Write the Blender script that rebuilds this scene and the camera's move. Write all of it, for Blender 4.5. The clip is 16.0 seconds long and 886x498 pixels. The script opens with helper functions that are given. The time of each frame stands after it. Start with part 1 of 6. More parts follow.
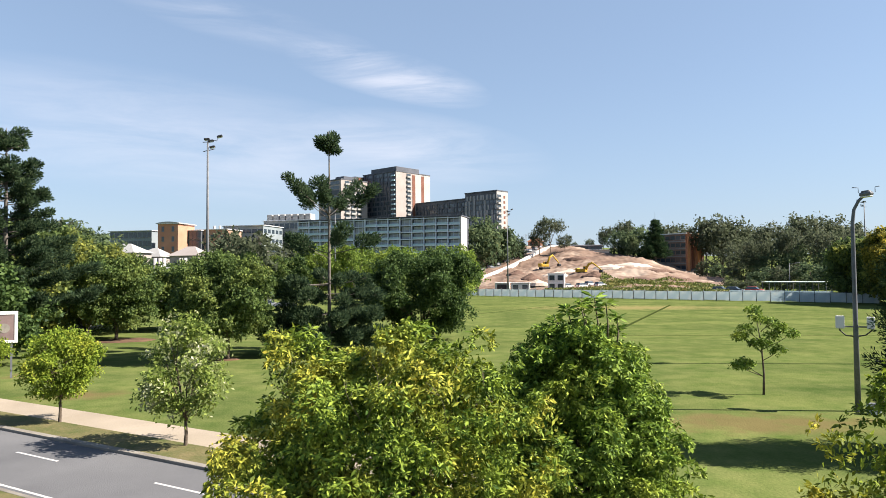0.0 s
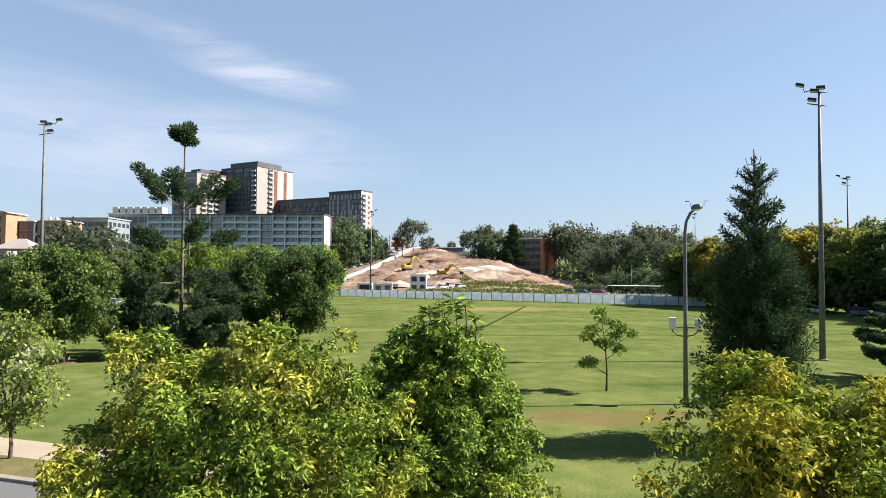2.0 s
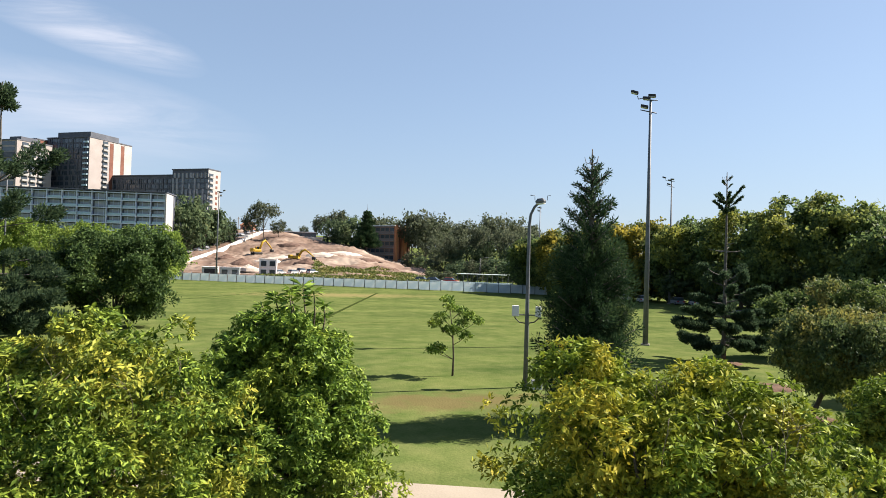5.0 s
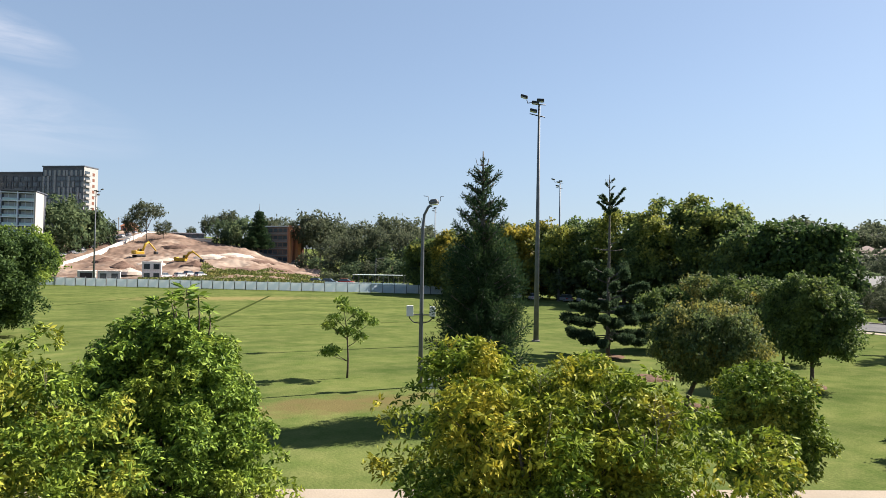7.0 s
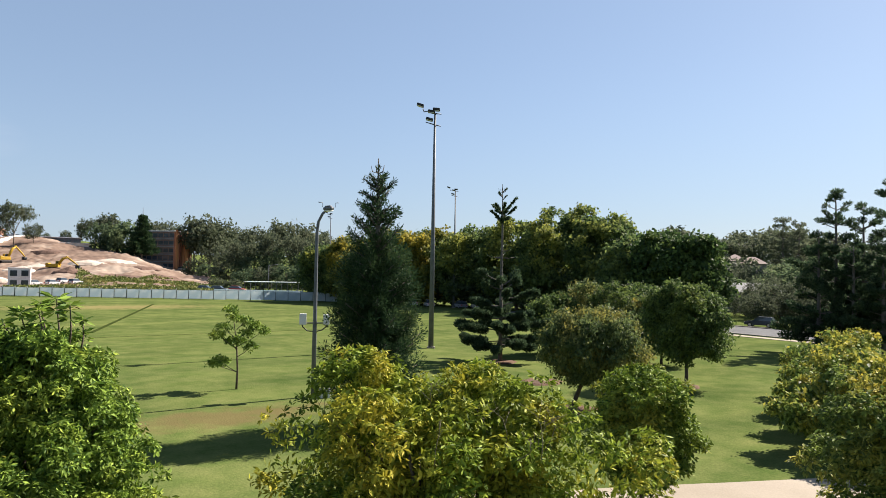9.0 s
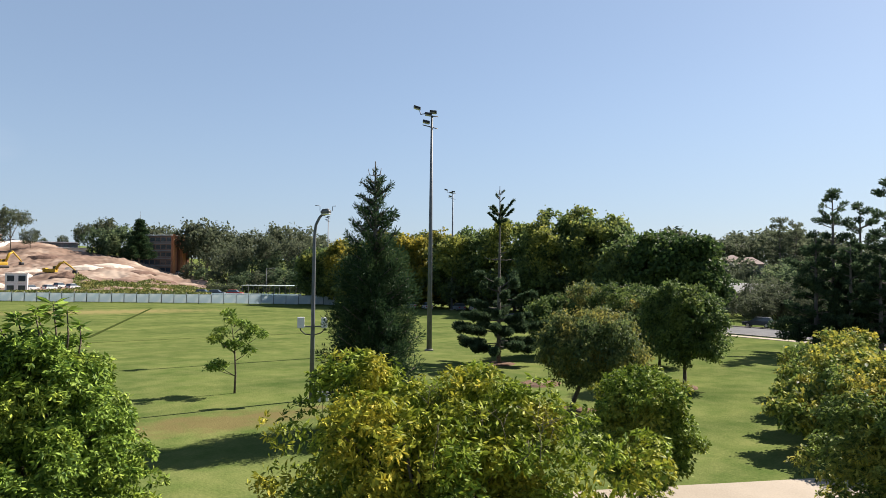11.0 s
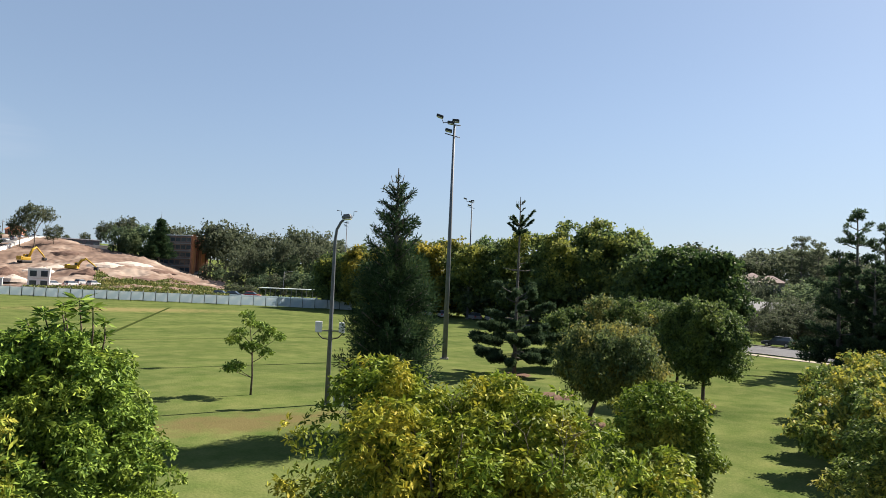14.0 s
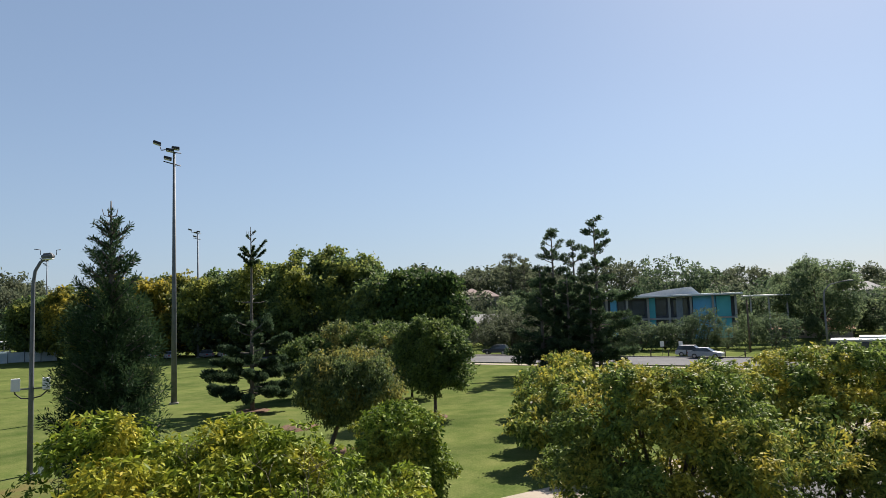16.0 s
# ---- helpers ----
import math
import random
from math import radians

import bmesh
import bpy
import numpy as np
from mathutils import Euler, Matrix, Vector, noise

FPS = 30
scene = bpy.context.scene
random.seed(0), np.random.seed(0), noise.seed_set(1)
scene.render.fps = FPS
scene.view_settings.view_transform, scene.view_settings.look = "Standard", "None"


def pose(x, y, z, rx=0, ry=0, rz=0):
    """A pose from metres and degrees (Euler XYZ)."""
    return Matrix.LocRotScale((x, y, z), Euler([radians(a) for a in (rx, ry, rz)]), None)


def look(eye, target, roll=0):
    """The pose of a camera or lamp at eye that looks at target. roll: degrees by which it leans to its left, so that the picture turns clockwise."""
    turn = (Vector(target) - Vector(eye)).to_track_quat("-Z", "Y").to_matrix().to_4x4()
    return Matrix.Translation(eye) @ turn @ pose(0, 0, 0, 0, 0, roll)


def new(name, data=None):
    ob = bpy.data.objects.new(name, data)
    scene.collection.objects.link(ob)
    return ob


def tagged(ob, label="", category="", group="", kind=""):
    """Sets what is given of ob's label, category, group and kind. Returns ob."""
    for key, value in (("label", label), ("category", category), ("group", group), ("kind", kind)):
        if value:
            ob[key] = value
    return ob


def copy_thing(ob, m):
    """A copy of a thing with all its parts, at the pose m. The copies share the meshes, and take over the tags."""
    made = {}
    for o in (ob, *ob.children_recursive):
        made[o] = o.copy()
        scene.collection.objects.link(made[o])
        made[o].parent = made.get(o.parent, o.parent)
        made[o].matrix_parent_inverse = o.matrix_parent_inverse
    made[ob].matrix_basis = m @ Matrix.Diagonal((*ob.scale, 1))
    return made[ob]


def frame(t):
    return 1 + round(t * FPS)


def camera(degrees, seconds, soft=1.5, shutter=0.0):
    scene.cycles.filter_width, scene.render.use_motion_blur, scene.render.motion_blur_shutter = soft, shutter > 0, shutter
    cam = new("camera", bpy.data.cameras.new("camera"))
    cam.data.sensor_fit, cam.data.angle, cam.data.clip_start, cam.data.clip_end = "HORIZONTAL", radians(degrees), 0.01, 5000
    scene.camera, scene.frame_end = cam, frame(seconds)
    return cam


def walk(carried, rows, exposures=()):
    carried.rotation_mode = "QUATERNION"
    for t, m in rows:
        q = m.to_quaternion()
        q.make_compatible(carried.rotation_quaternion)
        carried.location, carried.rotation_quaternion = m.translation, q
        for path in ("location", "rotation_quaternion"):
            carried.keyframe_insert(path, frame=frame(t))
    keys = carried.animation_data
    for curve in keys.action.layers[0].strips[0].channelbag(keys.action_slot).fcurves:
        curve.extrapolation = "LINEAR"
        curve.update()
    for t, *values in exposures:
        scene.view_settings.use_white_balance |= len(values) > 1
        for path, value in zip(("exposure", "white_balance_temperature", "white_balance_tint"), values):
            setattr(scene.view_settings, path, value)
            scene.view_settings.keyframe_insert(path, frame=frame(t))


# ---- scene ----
cam = camera(66.2, 16.0, soft=0.8)
PATH = [
    (0, pose(-0.000, 0.000, 7.500, 91.98, 0.58, -0.00)),
    (0.5, pose(-0.005, 0.073, 7.506, 92.05, 0.48, -1.90)),
    (1, pose(0.008, -0.010, 7.505, 91.92, 0.02, -5.69)),
    (1.5, pose(0.006, -0.022, 7.523, 91.95, -0.36, -9.36)),
    (2, pose(-0.007, -0.055, 7.519, 92.00, -0.35, -11.52)),
    (2.5, pose(0.073, -0.039, 7.516, 91.72, -1.34, -15.19)),
    (3, pose(0.140, 0.020, 7.479, 91.08, -1.72, -18.71)),
    (3.2, pose(0.097, 0.004, 7.443, 90.94, -1.91, -19.94)),
    (5.3, pose(0.076, -0.093, 7.557, 91.07, -1.86, -24.25)),
    (5.5, pose(0.174, -0.094, 7.563, 91.05, -2.13, -24.70)),
    (6, pose(0.202, -0.093, 7.544, 91.11, -1.90, -27.18)),
    (6.5, pose(0.218, -0.161, 7.579, 90.93, -1.03, -29.70)),
    (7, pose(0.184, -0.162, 7.553, 91.30, -0.98, -32.57)),
    (7.5, pose(0.217, -0.147, 7.584, 91.95, -1.46, -35.17)),
    (8, pose(0.225, -0.190, 7.577, 92.06, -0.96, -37.91)),
    (8.5, pose(0.244, -0.240, 7.592, 91.93, -0.77, -40.04)),
    (9, pose(0.251, -0.201, 7.592, 92.02, -1.03, -41.29)),
    (11.5, pose(0.258, -0.225, 7.608, 92.39, -0.38, -41.55)),
    (12, pose(0.288, -0.243, 7.624, 92.60, -0.07, -41.68)),
    (12.5, pose(0.333, -0.187, 7.600, 92.17, -1.19, -42.40)),
    (13, pose(0.301, -0.102, 7.614, 92.33, -2.43, -40.30)),
    (13.5, pose(0.218, -0.081, 7.612, 93.45, -2.89, -37.54)),
    (14, pose(0.128, -0.080, 7.591, 92.90, -2.49, -40.13)),
    (14.5, pose(0.104, -0.047, 7.599, 92.75, -0.85, -41.84)),
    (15, pose(0.137, -0.094, 7.619, 92.98, 2.37, -41.99)),
    (15.5, pose(0.151, -0.130, 7.669, 93.69, 2.11, -52.20)),
    (16, pose(-0.065, -0.263, 7.681, 95.25, 2.05, -62.04)),
]
walk(cam, PATH, [(0, 1.53, 6750, 14), (5.0, 1.46, 6750, 14), (9.0, 1.36, 6750, 14), (13.5, 1.29, 6750, 14), (15.0, 1.3, 6750, 14), (16.0, 1.12, 6700, 14)])

# ---- light ----
SUN_WAY = Vector((0.99, -0.10, 0.0)).normalized()
SUN_UP = radians(41)
sun_dir = Vector((SUN_WAY.x * math.cos(SUN_UP), SUN_WAY.y * math.cos(SUN_UP), math.sin(SUN_UP)))
sun = new("sun", bpy.data.lights.new("sun", "SUN"))
sun.matrix_world = look(sun_dir * 200, (0, 0, 0))
sun.data.energy, sun.data.angle, sun.data.color = 5.0, radians(0.53), (1.0, 0.94, 0.84)

world = bpy.data.worlds.new("sky")
scene.world = world
world.use_nodes = True
wn, wl = world.node_tree.nodes, world.node_tree.links
wn.clear()
w_out, w_bg = wn.new("ShaderNodeOutputWorld"), wn.new("ShaderNodeBackground")
sky = wn.new("ShaderNodeTexSky")
sky.sky_type, sky.sun_disc = "NISHITA", False
sky.sun_elevation, sky.sun_rotation = SUN_UP, math.atan2(SUN_WAY.x, SUN_WAY.y)
sky.air_density, sky.dust_density, sky.ozone_density = 1.0, 0.45, 2.0
w_bg.inputs["Strength"].default_value = 0.058


def math_node(nodes, links, op, a, b=None, clamp=False):
    n = nodes.new("ShaderNodeMath")
    n.operation, n.use_clamp = op, clamp
    for k, v in enumerate((a, b)):
        if v is None:
            continue
        if isinstance(v, (int, float)):
            n.inputs[k].default_value = v
        else:
            links.new(v, n.inputs[k])
    return n.outputs[0]


# thin cirrus, streaked from upper left to lower right
w_tc = wn.new("ShaderNodeTexCoord")
w_map = wn.new("ShaderNodeMapping")
w_map.inputs["Rotation"].default_value = (0, radians(10), 0)
w_map.inputs["Scale"].default_value = (3.6, 3.6, 21.0)
wl.new(w_tc.outputs["Generated"], w_map.inputs["Vector"])
w_noise = wn.new("ShaderNodeTexNoise")
w_noise.inputs["Scale"].default_value, w_noise.inputs["Detail"].default_value = 1.3, 9.0
w_noise.inputs["Roughness"].default_value, w_noise.inputs["Distortion"].default_value = 0.62, 0.5
wl.new(w_map.outputs[0], w_noise.inputs["Vector"])


def sky_dir(az, el):
    return (-math.sin(radians(az)) * math.cos(radians(el)), math.cos(radians(az)) * math.cos(radians(el)), math.sin(radians(el)))


def cloud_bank(az, el, slope, long, tall, low, high, top):
    """Cirrus in one long patch of the sky, sloping down to the right by that many degrees."""
    c = Vector(sky_dir(az, el))
    right = Vector((c.y, -c.x, 0)).normalized()
    up = right.cross(c)
    sl = radians(slope)
    total = None
    for axis, size in ((right * math.cos(sl) - up * math.sin(sl), long), (up * math.cos(sl) + right * math.sin(sl), tall)):
        dot = wn.new("ShaderNodeVectorMath")
        dot.operation = "DOT_PRODUCT"
        wl.new(w_tc.outputs["Generated"], dot.inputs[0])
        dot.inputs[1].default_value = axis / size
        off = math_node(wn, wl, "SUBTRACT", dot.outputs["Value"], axis.dot(c) / size)
        square = math_node(wn, wl, "MULTIPLY", off, off)
        total = square if total is None else math_node(wn, wl, "ADD", total, square)
    ahead = wn.new("ShaderNodeVectorMath")
    ahead.operation = "DOT_PRODUCT"
    wl.new(w_tc.outputs["Generated"], ahead.inputs[0])
    ahead.inputs[1].default_value = c
    fade = math_node(wn, wl, "SUBTRACT", 1.0, total, True)
    near = math_node(wn, wl, "MULTIPLY", fade, math_node(wn, wl, "GREATER_THAN", ahead.outputs["Value"], 0.3))
    ramp = wn.new("ShaderNodeMapRange")
    ramp.interpolation_type = "SMOOTHSTEP"
    ramp.inputs["From Min"].default_value, ramp.inputs["From Max"].default_value = low, high
    wl.new(w_noise.outputs[0], ramp.inputs["Value"])
    return math_node(wn, wl, "MULTIPLY", math_node(wn, wl, "MULTIPLY", ramp.outputs[0], near), top)


c_sum = cloud_bank(4.3, 16.3, 12, 0.15, 0.035, 0.3, 0.72, 0.75)
for bank in ((20, 10.5, 6, 0.42, 0.09, 0.1, 0.9, 0.5), (1.5, 10.6, 9, 0.2, 0.05, 0.2, 0.85, 0.45), (15, 19.5, 10, 0.2, 0.03, 0.3, 0.8, 0.35)):
    c_sum = math_node(wn, wl, "ADD", c_sum, cloud_bank(*bank), True)
w_mix = wn.new("ShaderNodeMixRGB")
w_mix.inputs[2].default_value = (5.6, 6.0, 6.8, 1)
wl.new(c_sum, w_mix.inputs[0])
w_haze = wn.new("ShaderNodeMixRGB")
# haze thins out towards the zenith
w_sep = wn.new("ShaderNodeSeparateXYZ")
wl.new(w_tc.outputs["Generated"], w_sep.inputs[0])
w_thin = wn.new("ShaderNodeMapRange")
w_thin.interpolation_type = "SMOOTHSTEP"
w_thin.inputs["From Min"].default_value, w_thin.inputs["From Max"].default_value = 0.38, 0.95
w_thin.inputs["To Min"].default_value, w_thin.inputs["To Max"].default_value = 0.45, 0.0
wl.new(w_sep.outputs["Z"], w_thin.inputs["Value"])
w_low = wn.new("ShaderNodeMapRange")
w_low.interpolation_type = "SMOOTHSTEP"
w_low.inputs["From Min"].default_value, w_low.inputs["From Max"].default_value = 0.0, 0.28
w_low.inputs["To Min"].default_value, w_low.inputs["To Max"].default_value = 0.23, 0.0
wl.new(w_sep.outputs["Z"], w_low.inputs["Value"])
wl.new(math_node(wn, wl, "ADD", w_thin.outputs[0], w_low.outputs[0], True), w_haze.inputs[0])
w_haze.inputs[2].default_value = (2.42, 3.5, 4.95, 1)
wl.new(sky.outputs[0], w_haze.inputs[1])
wl.new(w_haze.outputs[0], w_mix.inputs[1])
wl.new(w_mix.outputs[0], w_bg.inputs[0])
wl.new(w_bg.outputs[0], w_out.inputs[0])

# ---- materials ----


def surface(name, c1, c2, scale=3.0, rough=0.8, bump=0.15, metal=0.0, fine=40.0, spec=0.3, mid=None):
    """A surface that varies between two colours at two scales, with fine relief."""
    m = bpy.data.materials.new(name)
    m.use_nodes = True
    n, l = m.node_tree.nodes, m.node_tree.links
    b = n["Principled BSDF"]
    tc = n.new("ShaderNodeTexCoord")
    big, small = n.new("ShaderNodeTexNoise"), n.new("ShaderNodeTexNoise")
    big.inputs["Scale"].default_value, big.inputs["Detail"].default_value = scale, 6
    small.inputs["Scale"].default_value, small.inputs["Detail"].default_value = fine, 4
    l.new(tc.outputs["Object"], big.inputs["Vector"])
    l.new(tc.outputs["Object"], small.inputs["Vector"])
    mixv = math_node(n, l, "ADD", math_node(n, l, "MULTIPLY", big.outputs[0], 0.65), math_node(n, l, "MULTIPLY", small.outputs[0], 0.35))
    ramp = n.new("ShaderNodeValToRGB")
    ramp.color_ramp.elements[0].position, ramp.color_ramp.elements[1].position = 0.36, 0.64
    ramp.color_ramp.elements[0].color, ramp.color_ramp.elements[1].color = (*c1, 1), (*c2, 1)
    if mid:
        e = ramp.color_ramp.elements.new(0.5)
        e.color = (*mid, 1)
    l.new(mixv, ramp.inputs[0])
    l.new(ramp.outputs[0], b.inputs["Base Color"])
    b.inputs["Roughness"].default_value, b.inputs["Metallic"].default_value = rough, metal
    b.inputs["Specular IOR Level"].default_value = spec
    if bump:
        bn = n.new("ShaderNodeBump")
        bn.inputs["Strength"].default_value, bn.inputs["Distance"].default_value = bump, 0.05
        l.new(small.outputs[0], bn.inputs["Height"])
        l.new(bn.outputs[0], b.inputs["Normal"])
    return m


def foliage(name, dark, light, tip, patch=0.5, tip_share=0.25, glow=0.35, shine=0.2):
    """Leaves: each its own tone, with patches of fresh or flowering growth, and light that passes through."""
    m = bpy.data.materials.new(name)
    m.use_nodes = True
    n, l = m.node_tree.nodes, m.node_tree.links
    b = n["Principled BSDF"]
    out = n["Material Output"]
    geo, tc = n.new("ShaderNodeNewGeometry"), n.new("ShaderNodeTexCoord")
    noise_n = n.new("ShaderNodeTexNoise")
    noise_n.inputs["Scale"].default_value, noise_n.inputs["Detail"].default_value = patch, 3
    l.new(tc.outputs["Object"], noise_n.inputs["Vector"])
    own = n.new("ShaderNodeMixRGB")
    own.inputs[1].default_value, own.inputs[2].default_value = (*dark, 1), (*light, 1)
    l.new(geo.outputs["Random Per Island"], own.inputs[0])
    mask = n.new("ShaderNodeMapRange")
    mask.inputs["From Min"].default_value, mask.inputs["From Max"].default_value = 0.72 - tip_share, 0.9 - tip_share
    l.new(noise_n.outputs[0], mask.inputs["Value"])
    part_tip = math_node(n, l, "MULTIPLY", mask.outputs[0], math_node(n, l, "ADD", geo.outputs["Random Per Island"], 0.15, True))
    fresh = n.new("ShaderNodeMixRGB")
    fresh.inputs[2].default_value = (*tip, 1)
    l.new(part_tip, fresh.inputs[0])
    l.new(own.outputs[0], fresh.inputs[1])
    l.new(fresh.outputs[0], b.inputs["Base Color"])
    b.inputs["Roughness"].default_value, b.inputs["Specular IOR Level"].default_value = 0.55, shine
    tr = n.new("ShaderNodeBsdfTranslucent")
    l.new(fresh.outputs[0], tr.inputs["Color"])
    mix = n.new("ShaderNodeMixShader")
    mix.inputs[0].default_value = glow
    l.new(b.outputs[0], mix.inputs[1])
    l.new(tr.outputs[0], mix.inputs[2])
    l.new(mix.outputs[0], out.inputs["Surface"])
    return m


def glass(name, colour, rough=0.08):
    m = surface(name, colour, tuple(min(1, c * 1.5) for c in colour), 0.4, rough, 0, 0, 3, 0.8)
    return m


M_GRASS_NAME = "mown_grass"


def grass_material():
    m = surface(M_GRASS_NAME, (0.061, 0.086, 0.028), (0.114, 0.141, 0.047), 0.13, 1.0, 0.6, 0, 8.0, 0.0)
    n, l = m.node_tree.nodes, m.node_tree.links
    b = n["Principled BSDF"]
    ramp = [k for k in n if k.bl_idname == "ShaderNodeValToRGB"][0]
    tc = [k for k in n if k.bl_idname == "ShaderNodeTexCoord"][0]
    # mowing bands across the field, and dry, worn patches
    mp = n.new("ShaderNodeMapping")
    mp.inputs["Rotation"].default_value = (0, 0, radians(12))
    mp.inputs["Scale"].default_value = (0.012, 0.16, 1)
    l.new(tc.outputs["Object"], mp.inputs["Vector"])
    band = n.new("ShaderNodeTexNoise")
    band.inputs["Scale"].default_value, band.inputs["Detail"].default_value = 1.6, 5
    l.new(mp.outputs[0], band.inputs["Vector"])
    br = n.new("ShaderNodeValToRGB")
    br.color_ramp.elements[0].position, br.color_ramp.elements[1].position = 0.35, 0.68
    br.color_ramp.elements[0].color, br.color_ramp.elements[1].color = (0.9, 0.93, 0.91, 1), (1.14, 1.1, 1.08, 1)
    l.new(band.outputs[0], br.inputs[0])
    mul = n.new("ShaderNodeMixRGB")
    mul.blend_type = "MULTIPLY"
    mul.inputs[0].default_value = 1
    l.new(ramp.outputs[0], mul.inputs[1])
    l.new(br.outputs[0], mul.inputs[2])
    mott = n.new("ShaderNodeTexNoise")
    mott.inputs["Scale"].default_value, mott.inputs["Detail"].default_value = 0.55, 8
    mott.inputs["Roughness"].default_value = 0.65
    l.new(tc.outputs["Object"], mott.inputs["Vector"])
    mt = n.new("ShaderNodeValToRGB")
    mt.color_ramp.elements[0].position, mt.color_ramp.elements[1].position = 0.33, 0.68
    mt.color_ramp.elements[0].color, mt.color_ramp.elements[1].color = (0.72, 0.82, 0.7, 1), (1.3, 1.16, 1.25, 1)
    l.new(mott.outputs[0], mt.inputs[0])
    mul2 = n.new("ShaderNodeMixRGB")
    mul2.blend_type = "MULTIPLY"
    mul2.inputs[0].default_value = 1
    l.new(mul.outputs[0], mul2.inputs[1])
    l.new(mt.outputs[0], mul2.inputs[2])
    last = mul2.outputs[0]
    for (x, y, rx, ry, strength) in ((15.0, 33.5, 7.0, 2.6, 0.75), (38, 138, 22, 9, 0.8), (-23, 43, 3, 2, 0.8), (-31, 52, 2.5, 2, 0.9)):
        mm = n.new("ShaderNodeMapping")
        mm.vector_type = "TEXTURE"
        mm.inputs["Location"].default_value = (x, y, 0)
        mm.inputs["Rotation"].default_value = (0, 0, radians(-8))
        mm.inputs["Scale"].default_value = (rx, ry, 1e4)
        l.new(tc.outputs["Object"], mm.inputs["Vector"])
        ln = n.new("ShaderNodeVectorMath")
        ln.operation = "LENGTH"
        l.new(mm.outputs[0], ln.inputs[0])
        wob = n.new("ShaderNodeTexNoise")
        wob.inputs["Scale"].default_value, wob.inputs["Detail"].default_value = 0.7, 6
        l.new(tc.outputs["Object"], wob.inputs["Vector"])
        edge = math_node(n, l, "ADD", ln.outputs["Value"], math_node(n, l, "MULTIPLY", math_node(n, l, "SUBTRACT", wob.outputs[0], 0.5), 2.2))
        mr = n.new("ShaderNodeMapRange")
        mr.inputs["From Min"].default_value, mr.inputs["From Max"].default_value = 1.1, 0.3
        mr.inputs["To Max"].default_value = strength
        l.new(edge, mr.inputs["Value"])
        mx = n.new("ShaderNodeMixRGB")
        mx.inputs[2].default_value = (0.125, 0.095, 0.045, 1) if y < 100 else (0.2, 0.17, 0.075, 1)
        l.new(mr.outputs[0], mx.inputs[0])
        l.new(last, mx.inputs[1])
        last = mx.outputs[0]
    l.new(last, b.inputs["Base Color"])
    return m


M_GRASS = grass_material()
M_VERGE = surface("dry_verge_grass", (0.0616, 0.0748, 0.0194), (0.132, 0.11, 0.0484), 0.8, 0.95, 0.6, 0, 7)
M_LINE = surface("dark_grass_line", (0.0264, 0.0396, 0.0106), (0.044, 0.0572, 0.0176), 0.5, 1.0, 0.2, 0, 40, 0.0)
M_ASPHALT = surface("asphalt", (0.0924, 0.095, 0.101), (0.132, 0.135, 0.141), 0.25, 0.95, 0.3, 0, 30, 0.1)
M_PAINT = surface("road_paint", (0.37, 0.37, 0.361), (0.484, 0.484, 0.475), 1.2, 0.7, 0.1)
M_PATH = surface("path_concrete", (0.238, 0.202, 0.154), (0.308, 0.264, 0.207), 0.3, 0.9, 0.2, 0, 14)
M_KERB = surface("kerb_concrete", (0.15, 0.136, 0.119), (0.238, 0.22, 0.189), 0.8, 0.9, 0.3)
M_MULCH = surface("mulch", (0.0528, 0.0308, 0.0194), (0.132, 0.0748, 0.044), 1.5, 1.0, 0.8, 0, 12)
M_EARTH = surface("bare_earth", (0.12, 0.08, 0.062), (0.31, 0.25, 0.2), 0.05, 0.95, 0.8, 0, 0.22, 0.1, (0.19, 0.132, 0.1))
M_BARK = surface("grey_brown_bark", (0.0528, 0.0396, 0.0308), (0.132, 0.106, 0.0792), 4, 0.95, 0.7, 0, 25)
M_PINEBARK = surface("pine_bark", (0.0748, 0.066, 0.0581), (0.15, 0.136, 0.119), 4, 0.95, 0.7, 0, 25)
M_GALV = surface("galvanised_steel", (0.1, 0.108, 0.118), (0.16, 0.17, 0.184), 1.5, 0.65, 0.05, 0.4, 12)
M_DARKMETAL = surface("dark_lamp_housing", (0.0176, 0.0176, 0.0194), (0.044, 0.044, 0.0484), 3, 0.5, 0.05, 0.3)
M_WHITEBOX = surface("white_enamel", (0.6, 0.6, 0.59), (0.7, 0.7, 0.69), 2, 0.4, 0.03)
M_LENS = glass("lamp_lens", (0.5, 0.5, 0.48), 0.2)

L_NEAR = foliage("leaves_fresh_green", (0.03, 0.074, 0.014), (0.275, 0.365, 0.05), (0.43, 0.38, 0.055), 0.6, 0.24, 0.2, 0.1)
L_NEAR2 = foliage("leaves_bright_green", (0.028, 0.072, 0.015), (0.255, 0.37, 0.056), (0.36, 0.41, 0.058), 0.45, 0.22, 0.2, 0.1)
L_YELLOW = foliage("leaves_yellow_green", (0.046, 0.088, 0.014), (0.3, 0.385, 0.042), (0.48, 0.4, 0.046), 0.8, 0.27, 0.26, 0.1)
L_DULL = foliage("leaves_dull_green", (0.042, 0.08, 0.024), (0.26, 0.34, 0.075), (0.54, 0.44, 0.068), 0.8, 0.25, 0.34, 0.1)
L_SMALL = foliage("leaves_lime", (0.085, 0.15, 0.02), (0.27, 0.34, 0.045), (0.38, 0.38, 0.05), 0.6, 0.2, 0.34, 0.08)
L_PALE = foliage("leaves_pale_blossom", (0.1, 0.155, 0.034), (0.26, 0.325, 0.075), (0.7, 0.66, 0.52), 1.3, 0.19, 0.38, 0.1)
